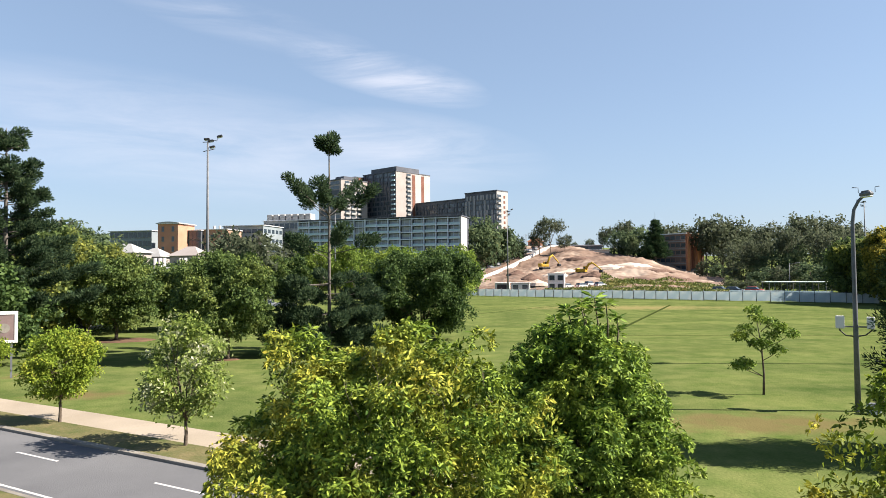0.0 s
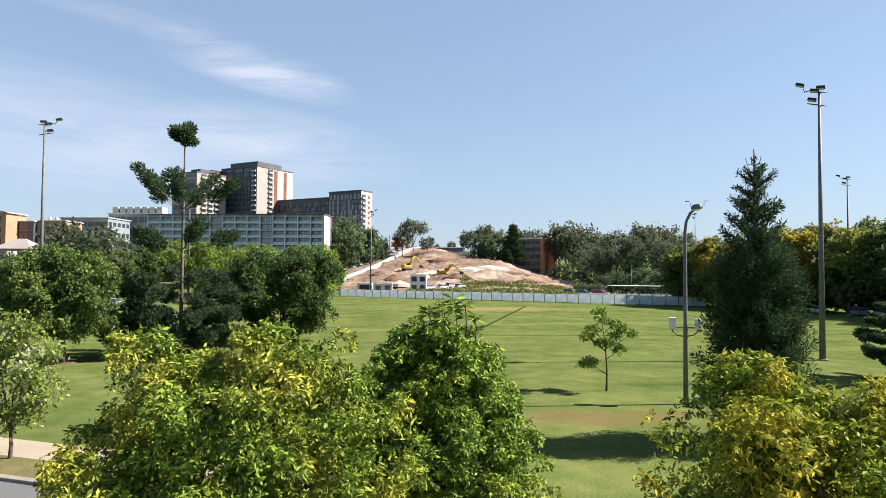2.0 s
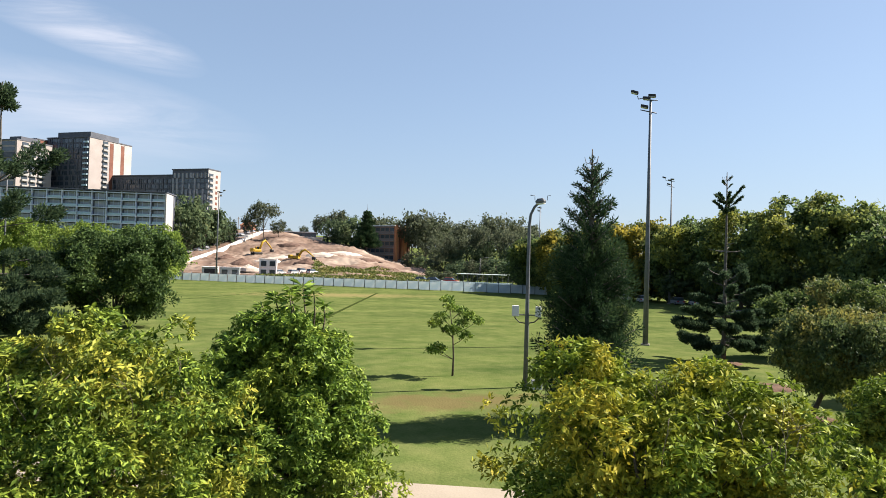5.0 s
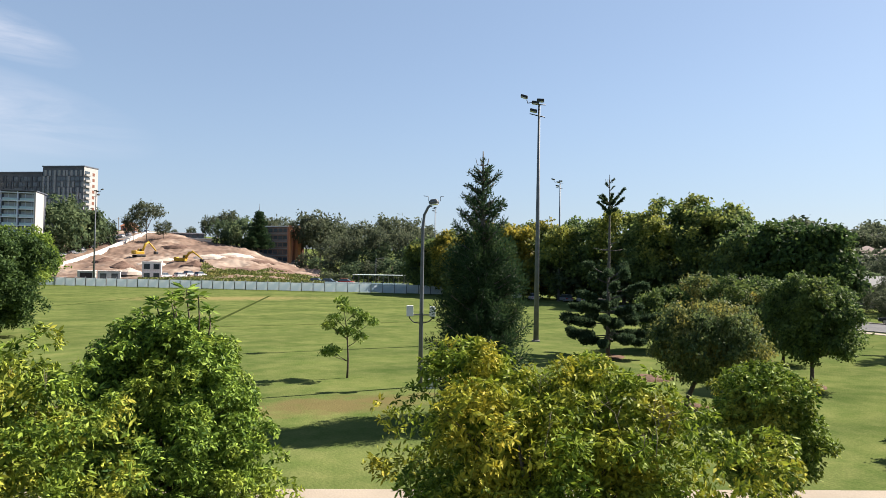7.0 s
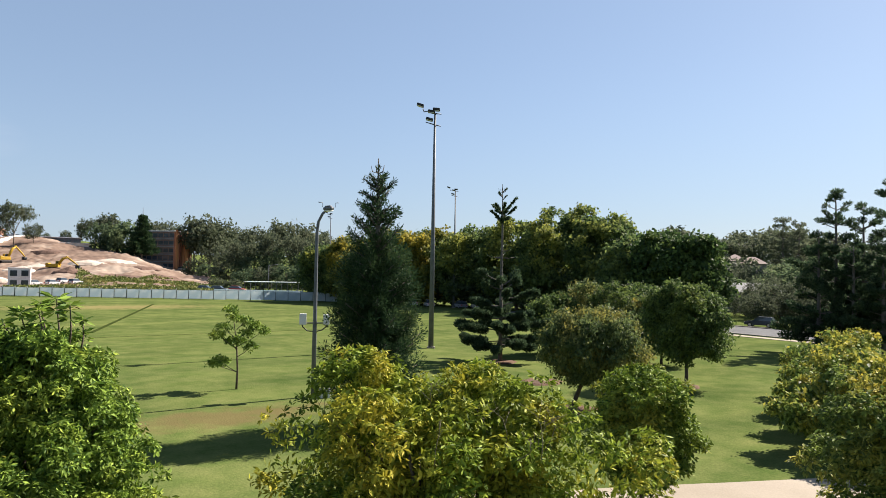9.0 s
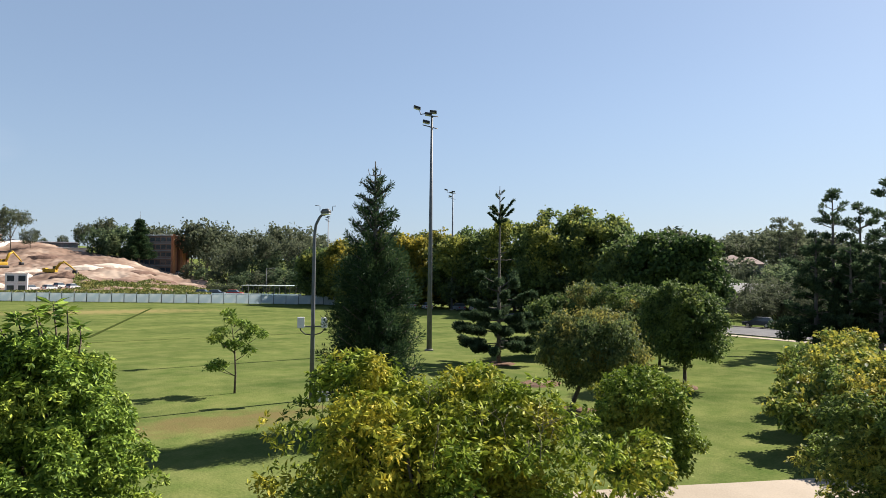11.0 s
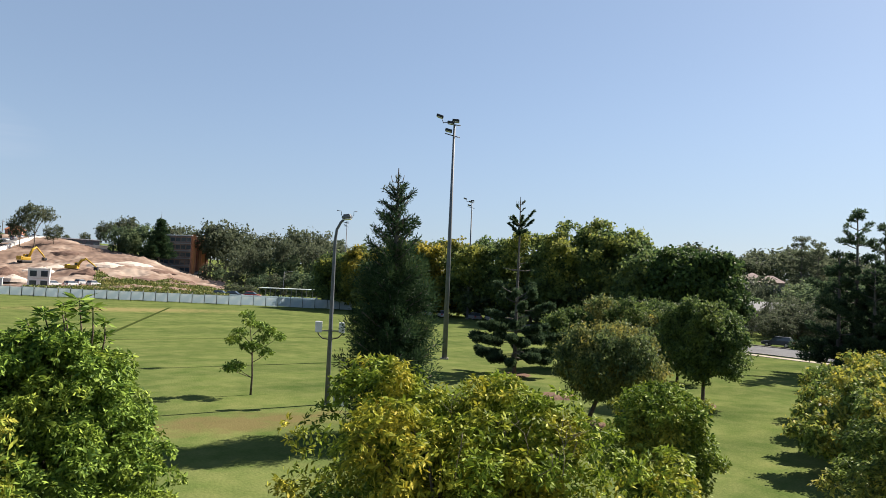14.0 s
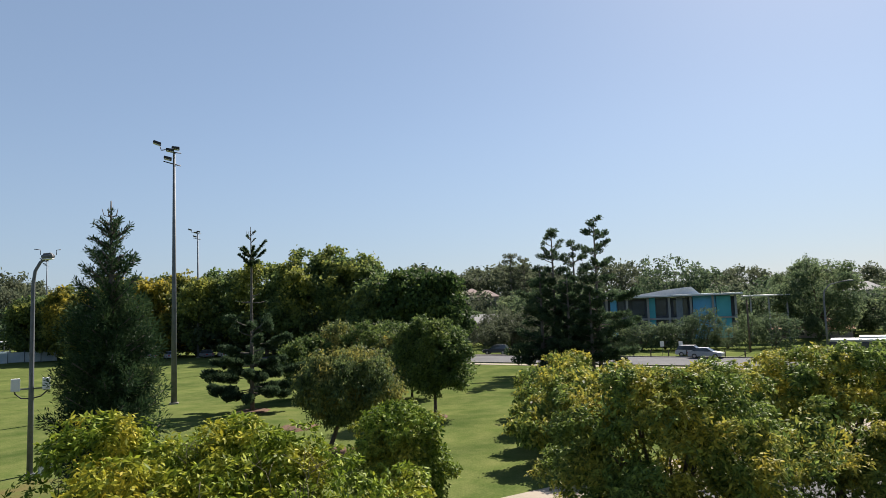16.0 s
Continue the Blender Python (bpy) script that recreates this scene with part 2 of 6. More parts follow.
# park leaves to L_GOLD, and L_HOOP, are lifted to paint in haze
L_MID = foliage("leaves_mid_green", (0.03, 0.06, 0.023), (0.15, 0.215, 0.058), (0.215, 0.26, 0.062), 0.3, 0.22, 0.36, 0.1)
L_DARK = foliage("leaves_dark_green", (0.02, 0.044, 0.017), (0.096, 0.155, 0.044), (0.15, 0.2, 0.048), 0.3, 0.16, 0.34, 0.1)
L_OLIVE = foliage("leaves_olive", (0.042, 0.072, 0.032), (0.175, 0.225, 0.075), (0.34, 0.29, 0.065), 0.6, 0.26, 0.4, 0.1)
L_FIG = foliage("leaves_park_trees", (0.042, 0.078, 0.036), (0.17, 0.232, 0.07), (0.33, 0.33, 0.064), 0.1, 0.28, 0.46, 0.08)
L_GOLD = foliage("leaves_gold_topped", (0.042, 0.074, 0.032), (0.17, 0.22, 0.062), (0.42, 0.33, 0.048), 0.1, 0.36, 0.46, 0.08)
L_PINE = foliage("pine_needles", (0.012, 0.032, 0.016), (0.05, 0.09, 0.038), (0.08, 0.12, 0.044), 0.6, 0.2, 0.26, 0.05)
L_HOOP = foliage("hoop_pine_needles", (0.02, 0.042, 0.025), (0.076, 0.115, 0.056), (0.1, 0.14, 0.06), 0.6, 0.15, 0.42, 0.05)
L_EUC = foliage("gum_leaves", (0.05, 0.066, 0.04), (0.118, 0.14, 0.084), (0.16, 0.17, 0.11), 0.2, 0.2, 0.5, 0.05)
L_BRIGHTFAR = foliage("leaves_light_green", (0.08, 0.14, 0.028), (0.22, 0.3, 0.055), (0.3, 0.34, 0.065), 0.15, 0.2, 0.36, 0.08)
# aerial haze is mixed into these two leaf colours, pale and bluish
L_FARGREEN = foliage("leaves_hazed_green", (0.058, 0.096, 0.052), (0.155, 0.205, 0.1), (0.21, 0.24, 0.11), 0.2, 0.2, 0.55, 0.03)
L_FARDARK = foliage("leaves_hazed_dark", (0.042, 0.072, 0.042), (0.11, 0.152, 0.078), (0.16, 0.19, 0.088), 0.2, 0.15, 0.5, 0.03)
L_WEED = foliage("weeds", (0.06, 0.09, 0.022), (0.16, 0.185, 0.05), (0.26, 0.23, 0.08), 0.15, 0.25, 0.25, 0.1)

# ---- building kit ----


def polar(az, d):
    """The place at a bearing (degrees, to the left of the first look) and a distance from the lookout."""
    return -math.sin(radians(az)) * d, math.cos(radians(az)) * d


def road_point(u, n):
    """The place u metres along the street and n metres across it, from the lookout."""
    return 0.866 * u + 0.5 * n, -0.5 * u + 0.866 * n


def smooth(a, b, v):
    k = min(1.0, max(0.0, (v - a) / (b - a)))
    return k * k * (3 - 2 * k)


def land(x, y):
    """The height of the land."""
    r = math.hypot(x, y)
    if r < 1:
        return 0.0
    az = math.degrees(math.atan2(-x, y))
    s = 0.66 * x + 0.752 * y
    rise = 0.0
    if y > -50:
        share = 0.16 + 0.84 * smooth(-23.5, -13, az)
        rise = 15.5 * smooth(178, 330, s) * share
    if az > 0:
        rise = max(rise, 9 * smooth(150, 330, r))
    rise += 4.6 * smooth(255, 345, s) * smooth(-14, -9.5, az) * (1 - smooth(-4, 3, az)) * (y > 0)
    return rise + 20 * smooth(380, 900, r) + 30 * smooth(900, 2500, r)


def ground_at(x, y):
    return (x, y, land(x, y))


def np_mesh(name, verts, tris):
    me = bpy.data.meshes.new(name)
    verts, tris = np.asarray(verts, np.float32), np.asarray(tris, np.int32)
    me.vertices.add(len(verts))
    me.vertices.foreach_set("co", verts.ravel())
    me.loops.add(tris.size)
    me.loops.foreach_set("vertex_index", tris.ravel())
    me.polygons.add(len(tris))
    me.polygons.foreach_set("loop_start", np.arange(0, tris.size, 3, dtype=np.int32))
    me.update(calc_edges=True)
    return me


def mesh_of(name, bm):
    me = bpy.data.meshes.new(name)
    bm.to_mesh(me)
    bm.free()
    return me


def part(name, data, material, parent=None, label="", at=None):
    """One mesh object under a thing or a part. data: a bmesh or a mesh."""
    me = mesh_of(name, data) if isinstance(data, bmesh.types.BMesh) else data
    if material and not me.materials:
        me.materials.append(material)
    ob = new(name, me)
    if parent:
        ob.parent = parent
    if at:
        ob.matrix_basis = at
    return tagged(ob, label)


def thing(name, label, category, m, group="", kind=""):
    ob = new(name)
    ob.empty_display_size = 0.3
    ob.matrix_basis = m
    return tagged(ob, label, category, group, kind)


def box(bm, x0, x1, y0, y1, z0, z1, bevel=0.0):
    made = bmesh.ops.create_cube(bm, size=1)["verts"]
    for v in made:
        v.co = Vector((x0 + (v.co.x + 0.5) * (x1 - x0), y0 + (v.co.y + 0.5) * (y1 - y0), z0 + (v.co.z + 0.5) * (z1 - z0)))
    if bevel:
        edges = list({e for v in made for e in v.link_edges})
        bmesh.ops.bevel(bm, geom=edges, offset=bevel, segments=2, affect="EDGES", profile=0.5)
    return bm


def boxed(x0, x1, y0, y1, z0, z1, bevel=0.0):
    return box(bmesh.new(), x0, x1, y0, y1, z0, z1, bevel)


def tube(bm, points, radii, sides=8):
    """A tapered tube along points."""
    rings = []
    for i, p in enumerate(points):
        p = Vector(p)
        a = Vector(points[max(i - 1, 0)])
        b = Vector(points[min(i + 1, len(points) - 1)])
        d = (b - a).normalized()
        side = d.orthogonal().normalized() if abs(d.z) > 0.98 else d.cross(Vector((0, 0, 1))).normalized()
        up = side.cross(d)
        ring = [bm.verts.new(p + (side * math.cos(2 * math.pi * k / sides) + up * math.sin(2 * math.pi * k / sides)) * radii[i]) for k in range(sides)]
        rings.append(ring)
    for r0, r1 in zip(rings, rings[1:]):
        best = min(range(sides), key=lambda s: sum((r0[k].co - r1[(k + s) % sides].co).length for k in range(0, sides, 2)))
        for k in range(sides):
            try:
                f = bm.faces.new((r0[k], r0[(k + 1) % sides], r1[(k + 1 + best) % sides], r1[(k + best) % sides]))
                f.smooth = True
            except ValueError:
                pass
    bm.faces.new(rings[0][::-1])
    bm.faces.new(rings[-1])
    return bm


def unit(v):
    return v / np.maximum(np.linalg.norm(v, axis=1, keepdims=True), 1e-9)


def leaf_arrays(rng, at, axis, size, width, fold=0.25, up=0.6):
    """Folded diamond leaves: two triangles each."""
    n = len(at)
    axis = unit(axis)
    nrm = unit(rng.normal(size=(n, 3)) * 0.7 + np.array((0, 0, up)))
    side = unit(np.cross(axis, nrm))
    nrm = np.cross(side, axis)
    s = np.asarray(size).reshape(-1, 1) * np.ones((n, 1))
    w = s * width
    v = np.stack([at - axis * s * 0.5, at + side * w + nrm * w * fold, at + axis * s * 0.5, at - side * w + nrm * w * fold], 1)
    base = (np.arange(n) * 4)[:, None]
    t = np.stack([base + np.array((0, 2, 1)), base + np.array((0, 3, 2))], 1).reshape(-1, 3)
    return v.reshape(-1, 3), t


def crown_mesh(name, rng, lobes, sprays, per, leaf, spread, width=0.26, droop=0.5, under=-0.55, fill=0.06, keep=0.72, rosette=False, hole=0.6, ragged=0.0, tufts=0, tuft_size=1.0):
    """A crown: sprays of leaves over the outside of many lobes (x, y, z, rx, ry, rz)."""
    lob = np.array(lobes, float)
    core = lob
    if tufts:
        # branch ends: small billows that stand off the lobes and leave hollows between them
        k = rng.integers(0, len(lob), tufts * len(lob))
        dt = unit(rng.normal(size=(len(k), 3)) + np.array((0, 0, 0.35)))
        c = lob[k, :3] + lob[k, 3:] * dt * rng.uniform(0.8, 1.12, (len(k), 1))
        q = np.min([np.linalg.norm((c - w[:3]) / w[3:], axis=1) for w in lob], axis=0)
        c = c[(q > 0.74) | (rng.random(len(c)) < 0.2)]
        rt_ = rng.uniform(0.18, 0.42, (len(c), 1)) * tuft_size
        lob = np.hstack([c, rt_, rt_, rt_ * 0.75])
    area = (lob[:, 3] * lob[:, 4] + lob[:, 3] * lob[:, 5] + lob[:, 4] * lob[:, 5])
    pick = rng.choice(len(lob), size=int(sprays * 2.6), p=area / area.sum())
    d = unit(rng.normal(size=(len(pick), 3)) + np.array((0, 0, 0.12)))
    ok = d[:, 2] > under + rng.normal(size=len(pick)) * 0.15
    pick, d = pick[ok], d[ok]
    r = rng.uniform(0.74, 1.12, (len(pick), 1))
    inner = rng.random((len(pick), 1)) < fill
    r = np.where(inner, rng.uniform(0.3, 0.8, r.shape), r)
    p = lob[pick, :3] + lob[pick, 3:] * d * r
    hidden = np.zeros(len(p), bool)
    for k in range(len(core)):
        q = np.linalg.norm((p - core[k, :3]) / core[k, 3:], axis=1)
        hidden |= (q < keep) & ((pick != k) | (tufts > 0))
    hidden &= rng.random(len(p)) > fill
    # holes in the leaf cover
    q = p / hole + rng.uniform(0, 9, 3)
    open_air = np.sin(q[:, 0] * 2.1 + 1.3 * np.sin(q[:, 2] * 1.7)) * np.sin(q[:, 1] * 2.3 + 1.1 * np.sin(q[:, 0] * 1.3)) * np.sin(q[:, 2] * 2.9) > 0.38
    hidden |= open_air & (rng.random(len(p)) < 0.85)
    p, d = p[~hidden][:sprays], d[~hidden][:sprays]
    p = p + rng.normal(size=p.shape) * ragged
    # each spray hangs its leaves round a twig that points outwards
    n = len(p)
    out = unit(d + rng.normal(size=(n, 3)) * 0.45)
    P = np.repeat(p, per, 0)
    D = np.repeat(out, per, 0)
    m = len(P)
    along = rng.uniform(-0.6, 1.0, (m, 1))
    at = P + D * along * spread + rng.normal(size=(m, 3)) * spread * 0.45
    axis = D * 0.55 + rng.normal(size=(m, 3)) * 0.55 + np.array((0, 0, -droop))
    size = leaf * rng.uniform(0.65, 1.3, m)
    if rosette:
        # whorls: leaves that spread from the twig's tip and droop
        tip = np.repeat(unit(out * 0.8 + np.array((0, 0, 0.55))), per, 0)
        ring = unit(np.cross(tip, rng.normal(size=(m, 3))))
        axis = unit(ring + tip * rng.uniform(-0.1, 0.75, (m, 1)) + np.array((0, 0, -droop * 0.6)))
        whorl = np.repeat(rng.uniform(0.7, 1.25, n), per)
        size = leaf * rng.uniform(0.75, 1.2, m) * whorl
        at = P + axis * (size * 0.55)[:, None] + tip * rng.uniform(-0.5, 0.15, (m, 1)) * spread
    if tufts:
        # extra leaves deep in the crown, added to block light and darken gaps
        deep = int(m * 0.1)
        k = rng.choice(len(core), size=deep, p=np.prod(core[:, 3:5], axis=1) / np.prod(core[:, 3:5], axis=1).sum())
        d_in = unit(rng.normal(size=(deep, 3)))
        at = np.vstack([at, core[k, :3] + core[k, 3:] * d_in * rng.uniform(0.4, 0.72, (deep, 1))])
        axis = np.vstack([axis, rng.normal(size=(deep, 3)) + np.array((0, 0, -droop))])
        size = np.concatenate([size, leaf * rng.uniform(1.0, 1.6, deep)])
    v, t = leaf_arrays(rng, at, axis, size, width)
    return np_mesh(name, v, t)


def lobes_of(rng, w, d, z0, z1, count, lobe=0.30, lean=(0, 0), flat=0.8, taper=0.0):
    """Lobes that make up an uneven crown of that width, depth and height; taper draws it in towards the top."""
    zc, hz = (z0 + z1) / 2, (z1 - z0) / 2
    out = [(lean[0], lean[1], zc, w * 0.34 * (1 - taper * 0.3), d * 0.34 * (1 - taper * 0.3), hz * 0.72)]
    gold = math.pi * (3 - math.sqrt(5))
    for k in range(count):
        zz = 0.97 - 1.9 * (k + 0.5) / count
        rr = max(0.0, 1 - abs(zz) ** 2.6) ** 0.5
        a = k * gold + rng.uniform(-0.5, 0.5)
        f = rng.uniform(0.55, 0.92)
        lr = lobe * rng.uniform(0.55, 1.35)
        rx, rz = lr * min(w, 9) * 0.62, lr * min(w, 2.2 * hz, 9) * 0.62 * flat
        z = zc + zz * hz * rng.uniform(0.78, 1.0)
        z = max(min(z, z1 - rz * rng.uniform(0.75, 1.25)), z0 + rz * 0.6)
        draw = 1 - taper * (z - z0) / (z1 - z0)
        out.append((lean[0] + math.cos(a) * rr * (w / 2 * draw - rx * 0.6) * (f + 0.12), lean[1] + math.sin(a) * rr * (d / 2 * draw - rx * 0.6) * (f + 0.12), z, rx, rx * rng.uniform(0.85, 1.15), rz))
    return out


def limbs(rng, base_r, lobes, fork, lean=(0, 0), sides=7, twigs=10, fine=True):
    """A trunk that forks into limbs that reach into the lobes."""
    bm = bmesh.new()
    f = Vector((lean[0] * 0.6, lean[1] * 0.6, fork))
    tube(bm, [(0, 0, -0.15), (0.0, 0.0, 0.12), (f.x * 0.45 + 0.03, f.y * 0.45, fork * 0.5), f], [base_r * 1.45, base_r * 1.08, base_r * 0.92, base_r * 0.8], sides + 3)
    order = list(range(1, len(lobes)))
    rng.shuffle(order)
    for k in order[:twigs]:
        e = Vector(lobes[k][:3])
        mid = f.lerp(e, 0.5) + Vector((rng.uniform(-0.2, 0.2), rng.uniform(-0.2, 0.2), (e - f).length * 0.10))
        tube(bm, [f - Vector((0, 0, 0.1)), f.lerp(mid, 0.5) + Vector((0, 0, 0.05)), mid, e], [base_r * 0.55, base_r * 0.42, base_r * 0.3, base_r * 0.1], sides)
        for _ in range(2 if fine else 0):
            g = e + Vector((rng.uniform(-1, 1) * lobes[k][3], rng.uniform(-1, 1) * lobes[k][4], rng.uniform(0.0, 0.9) * lobes[k][5]))
            tube(bm, [mid, mid.lerp(g, 0.55) + Vector((0, 0, 0.1)), g], [base_r * 0.22, base_r * 0.14, base_r * 0.04], 5)
    return bm


def broad_tree(label, place, crown, z0, z1, w, seed, count, sprays, per, leaf, spread, depth=None, lean=(0, 0), trunk_r=0.14, fork=None,
               lobe=0.3, name="tree", group="", category="tree", bark=None, extra=(), turn=0.0, taper=0.0, **kw):
    rng = np.random.default_rng(seed)
    x, y = place
    t = thing(name, label, category, pose(x, y, land(x, y), 0, 0, turn), group)
    lobes = lobes_of(rng, w, depth or w, z0, z1, count, lobe, lean, 0.8, taper) + list(extra)
    part("trunk", limbs(rng, trunk_r, lobes, fork or z0 * 0.9 + 0.2, lean, *((7, 10, True) if leaf < 0.5 else (4, 5, False))), bark or M_BARK, t)
    part("crown", crown_mesh("crown", rng, lobes, sprays, per, leaf, spread, **kw), crown, t)
    return t


def pine_tree(label, place, height, levels, needles, seed, trunk_r=0.2, per=150, leaf=0.30, name="pine_tree", category="pine tree", group="", bark=None, spike=True, stems=((0, 0, 1.0),), thick=0.10, loose=0.6, flat=0.75):
    """A pine with whorls: levels are (height, reach, branches, tuft radius, rise, bare share)."""
    rng = np.random.default_rng(seed)
    x, y = place
    t = thing(name, label, category, pose(x, y, land(x, y)), group)
    bm, pos, way, rad = bmesh.new(), [], [], []
    for sx, sy, sh in stems:
        top = height * sh
        tube(bm, [(sx, sy, -0.2), (sx, sy, top * 0.4), (sx + 0.05, sy, top * 0.8), (sx, sy, top)], [trunk_r * 1.3, trunk_r * 0.9, trunk_r * 0.5, 0.025], 9)
        if spike:
            for k in range(5):
                a = k * 1.256 + sx
                zz = top - 0.75
                tube(bm, [(sx, sy, zz), (sx + 0.28 * math.cos(a), sy + 0.28 * math.sin(a), zz + 0.08), (sx + 0.36 * math.cos(a), sy + 0.36 * math.sin(a), zz + 0.38)], [0.02, 0.022, 0.012], 5)
        for z, reach, n, tuft, rise, bare in levels:
            z = z * sh
            a0 = rng.uniform(0, 6.28)
            z_ring = z
            for k in range(n):
                z = z_ring + rng.uniform(-1, 1) * (1 - loose) * 1.2
                a = a0 + 6.283 * k / n + rng.uniform(-0.25, 0.25)
                L = reach * rng.uniform(loose, 1.12)
                d = np.array((math.cos(a), math.sin(a), 0))
                e = np.array((sx, sy, z)) + d * L + np.array((0, 0, rise * L * rng.uniform(0.7, 1.2)))
                b = np.array((sx, sy, z))
                mid = b * 0.5 + e * 0.5 + np.array((0, 0, -0.06 * L))
                tube(bm, [b, mid, e], [trunk_r * 0.30 * (0.4 + 0.6 * (1 - z / height)) + 0.02, trunk_r * 0.2 + 0.01, 0.02], 5)
                steps = max(1, int(L * (1 - bare) / (tuft * 0.75)))
                for q in range(steps):
                    f = 1 - (1 - bare) * q / steps
                    c = (b * (1 - f) ** 2 + 2 * f * (1 - f) * mid + e * f * f) + rng.normal(size=3) * tuft * 0.15
                    pos.append(c)
                    way.append(d * 0.5 + np.array((0, 0, 0.5)))
                    rad.append(tuft * rng.uniform(0.75, 1.2))
    pos, way, rad = np.array(pos), np.array(way), np.array(rad)
    part("trunk", bm, bark or M_PINEBARK, t)
    many = np.maximum(7, (per * (rad / rad.mean()) ** 2).astype(int))
    P, W, R = (np.repeat(v, many, 0) for v in (pos, way, rad))
    d = unit(rng.normal(size=P.shape))
    r = rng.random((len(P), 1)) ** 0.45
    at = P + d * r * R[:, None] * np.array((1, 1, flat))
    v, tr = leaf_arrays(rng, at, W + d * 0.9 + rng.normal(size=P.shape) * 0.3, leaf * rng.uniform(0.7, 1.3, len(P)), thick, 0.3, 0.3)
    part("crown", np_mesh("crown", v, tr), needles, t)
    return t

# ---- the land ----


def ground_sheet():
    radii = [0.0, 4, 8, 12, 16, 20, 24, 28, 33, 38, 44, 50, 58, 66, 76, 88, 100, 115, 130, 145, 160, 172, 184, 196, 208, 220, 235, 250, 265, 280, 300, 320, 345, 370, 400, 450, 520, 600, 700, 800, 950, 1150, 1400, 1800, 2400, 3200, 4600]
    step = 2.5
    count = int(360 / step)
    verts, tris = [(0, 0, 0)], []
    for r in radii[1:]:
        for k in range(count):
            x, y = polar(k * step, r)
            verts.append((x, y, land(x, y)))
    for i in range(len(radii) - 1):
        for k in range(count):
            k2 = (k + 1) % count
            if i == 0:
                tris.append((0, 1 + k, 1 + k2))
            else:
                a, b = 1 + (i - 1) * count, 1 + i * count
                tris += [(a + k, b + k, b + k2), (a + k, b + k2, a + k2)]
    me = np_mesh("ground", verts, np.array(tris)[:, ::-1])
    for p in me.polygons:
        p.use_smooth = True
    return me


tagged(part("ground", ground_sheet(), M_GRASS), "mown green grass with dry and worn patches", "grass", kind="structure")


def strip(name, u0, u1, n0, n1, z0, z1, material, label, category, bevel=0.0, seg=1):
    """A slab along the street."""
    bm = boxed(u0, u1, n0, n1, z0, z1, bevel)
    ob = part(name, bm, material, at=pose(0, 0, 0, 0, 0, -30))
    return tagged(ob, label, category, kind="structure")


# street, kerb, verge and footpath; the street's own axes are turned by 30 degrees
strip("road", -260, 118, 2.0, 18.2, -0.3, 0.012, M_ASPHALT, "grey asphalt street with white lane marks", "road")
strip("kerb", -260, 118, 18.2, 18.55, -0.2, 0.13, M_KERB, "weathered concrete kerb beside the street", "kerb", 0.03)
strip("verge", -260, 118, 18.55, 20.5, -0.2, 0.09, M_VERGE, "strip of rough grass between kerb and footpath", "grass")
strip("verge", -260, 118, 10.95, 12.85, -0.2, 0.14, M_VERGE, "planted median strip of dry grass in the street", "median")
for n0 in (10.75, 12.85):
    strip("kerb", -260, 118, n0, n0 + 0.2, -0.2, 0.15, M_KERB, "concrete kerb of the street's median", "kerb", 0.03)
for k in range(48):
    u = -150 + k * 5.0
    slab = strip("path_slab", u + 0.006, u + 4.994, 20.5, 22.75, -0.1, 0.055 + 0.004 * (k % 3), M_PATH, "", "")
    if k == 0:
        pavement = thing("pavement", "pale buff concrete footpath in jointed slabs", "footpath", pose(0, 0, 0, 0, 0, -30), kind="structure")
    for key in ("kind",):
        if key in slab:
            del slab[key]
    slab.parent, slab.matrix_basis = pavement, Matrix.Identity(4)

dash_mesh = mesh_of("lane_dash", boxed(-1.5, 1.5, -0.06, 0.06, 0.0, 0.006))
marks = thing("lane_marking", "worn white painted lane lines on asphalt", "road marking", pose(0, 0, 0.012, 0, 0, -30), kind="structure")
for k in range(20):
    part("lane_dash", dash_mesh, M_PAINT, marks, at=pose(-20.0 + (k - 12) * 9.0, 16.25, 0))
for k in range(20):
    part("lane_dash", dash_mesh, M_PAINT, marks, at=pose(-24.5 + (k - 10) * 3.02, 13.45, 0))

# a mulched ring under each park tree
mulch_bm = bmesh.new()
bmesh.ops.create_circle(mulch_bm, cap_ends=True, radius=1.0, segments=22)
rr = random.Random(4)
for v in mulch_bm.verts:
    v.co *= rr.uniform(0.85, 1.12)
top = bmesh.ops.extrude_face_region(mulch_bm, geom=mulch_bm.faces[:])
for v in top["geom"]:
    if isinstance(v, bmesh.types.BMVert):
        v.co = v.co * 0.8 + Vector((0, 0, 0.1))
mulch_mesh = mesh_of("mulch_bed", mulch_bm)


def mulch(x, y, r):
    tagged(part("mulch_bed", mulch_mesh, M_MULCH, at=pose(x, y, land(x, y) + 0.0) @ Matrix.Diagonal((r, r, 1, 1))),
           "low ring of brown bark mulch on the grass", "mulch bed", "mulch beds")


for (x, y, r) in ((31.1, 23.8, 1.7), (44.3, 24.2, 1.0), (-19.1, 60.3, 1.0), (-37.0, 79, 3.2), (42.9, 40.7, 1.5), (37.5, 31.5, 1.6)):
    mulch(x, y, r)

# drain lines that show dark across the field
for (ax, ay, bx, by, w) in ((22, 86, 49, 147, 0.55), (-4, 108, 26, 150, 0.3), (12, 80, 70, 74, 0.25)):
    L, a = math.hypot(bx - ax, by - ay), math.degrees(math.atan2(by - ay, bx - ax))
    tagged(part("trim", boxed(0, L, -w / 2, w / 2, -0.05, 0.012), M_LINE, at=pose(ax, ay, 0, 0, 0, a)), "thin dark drain line across the grass", "drain line", kind="structure")

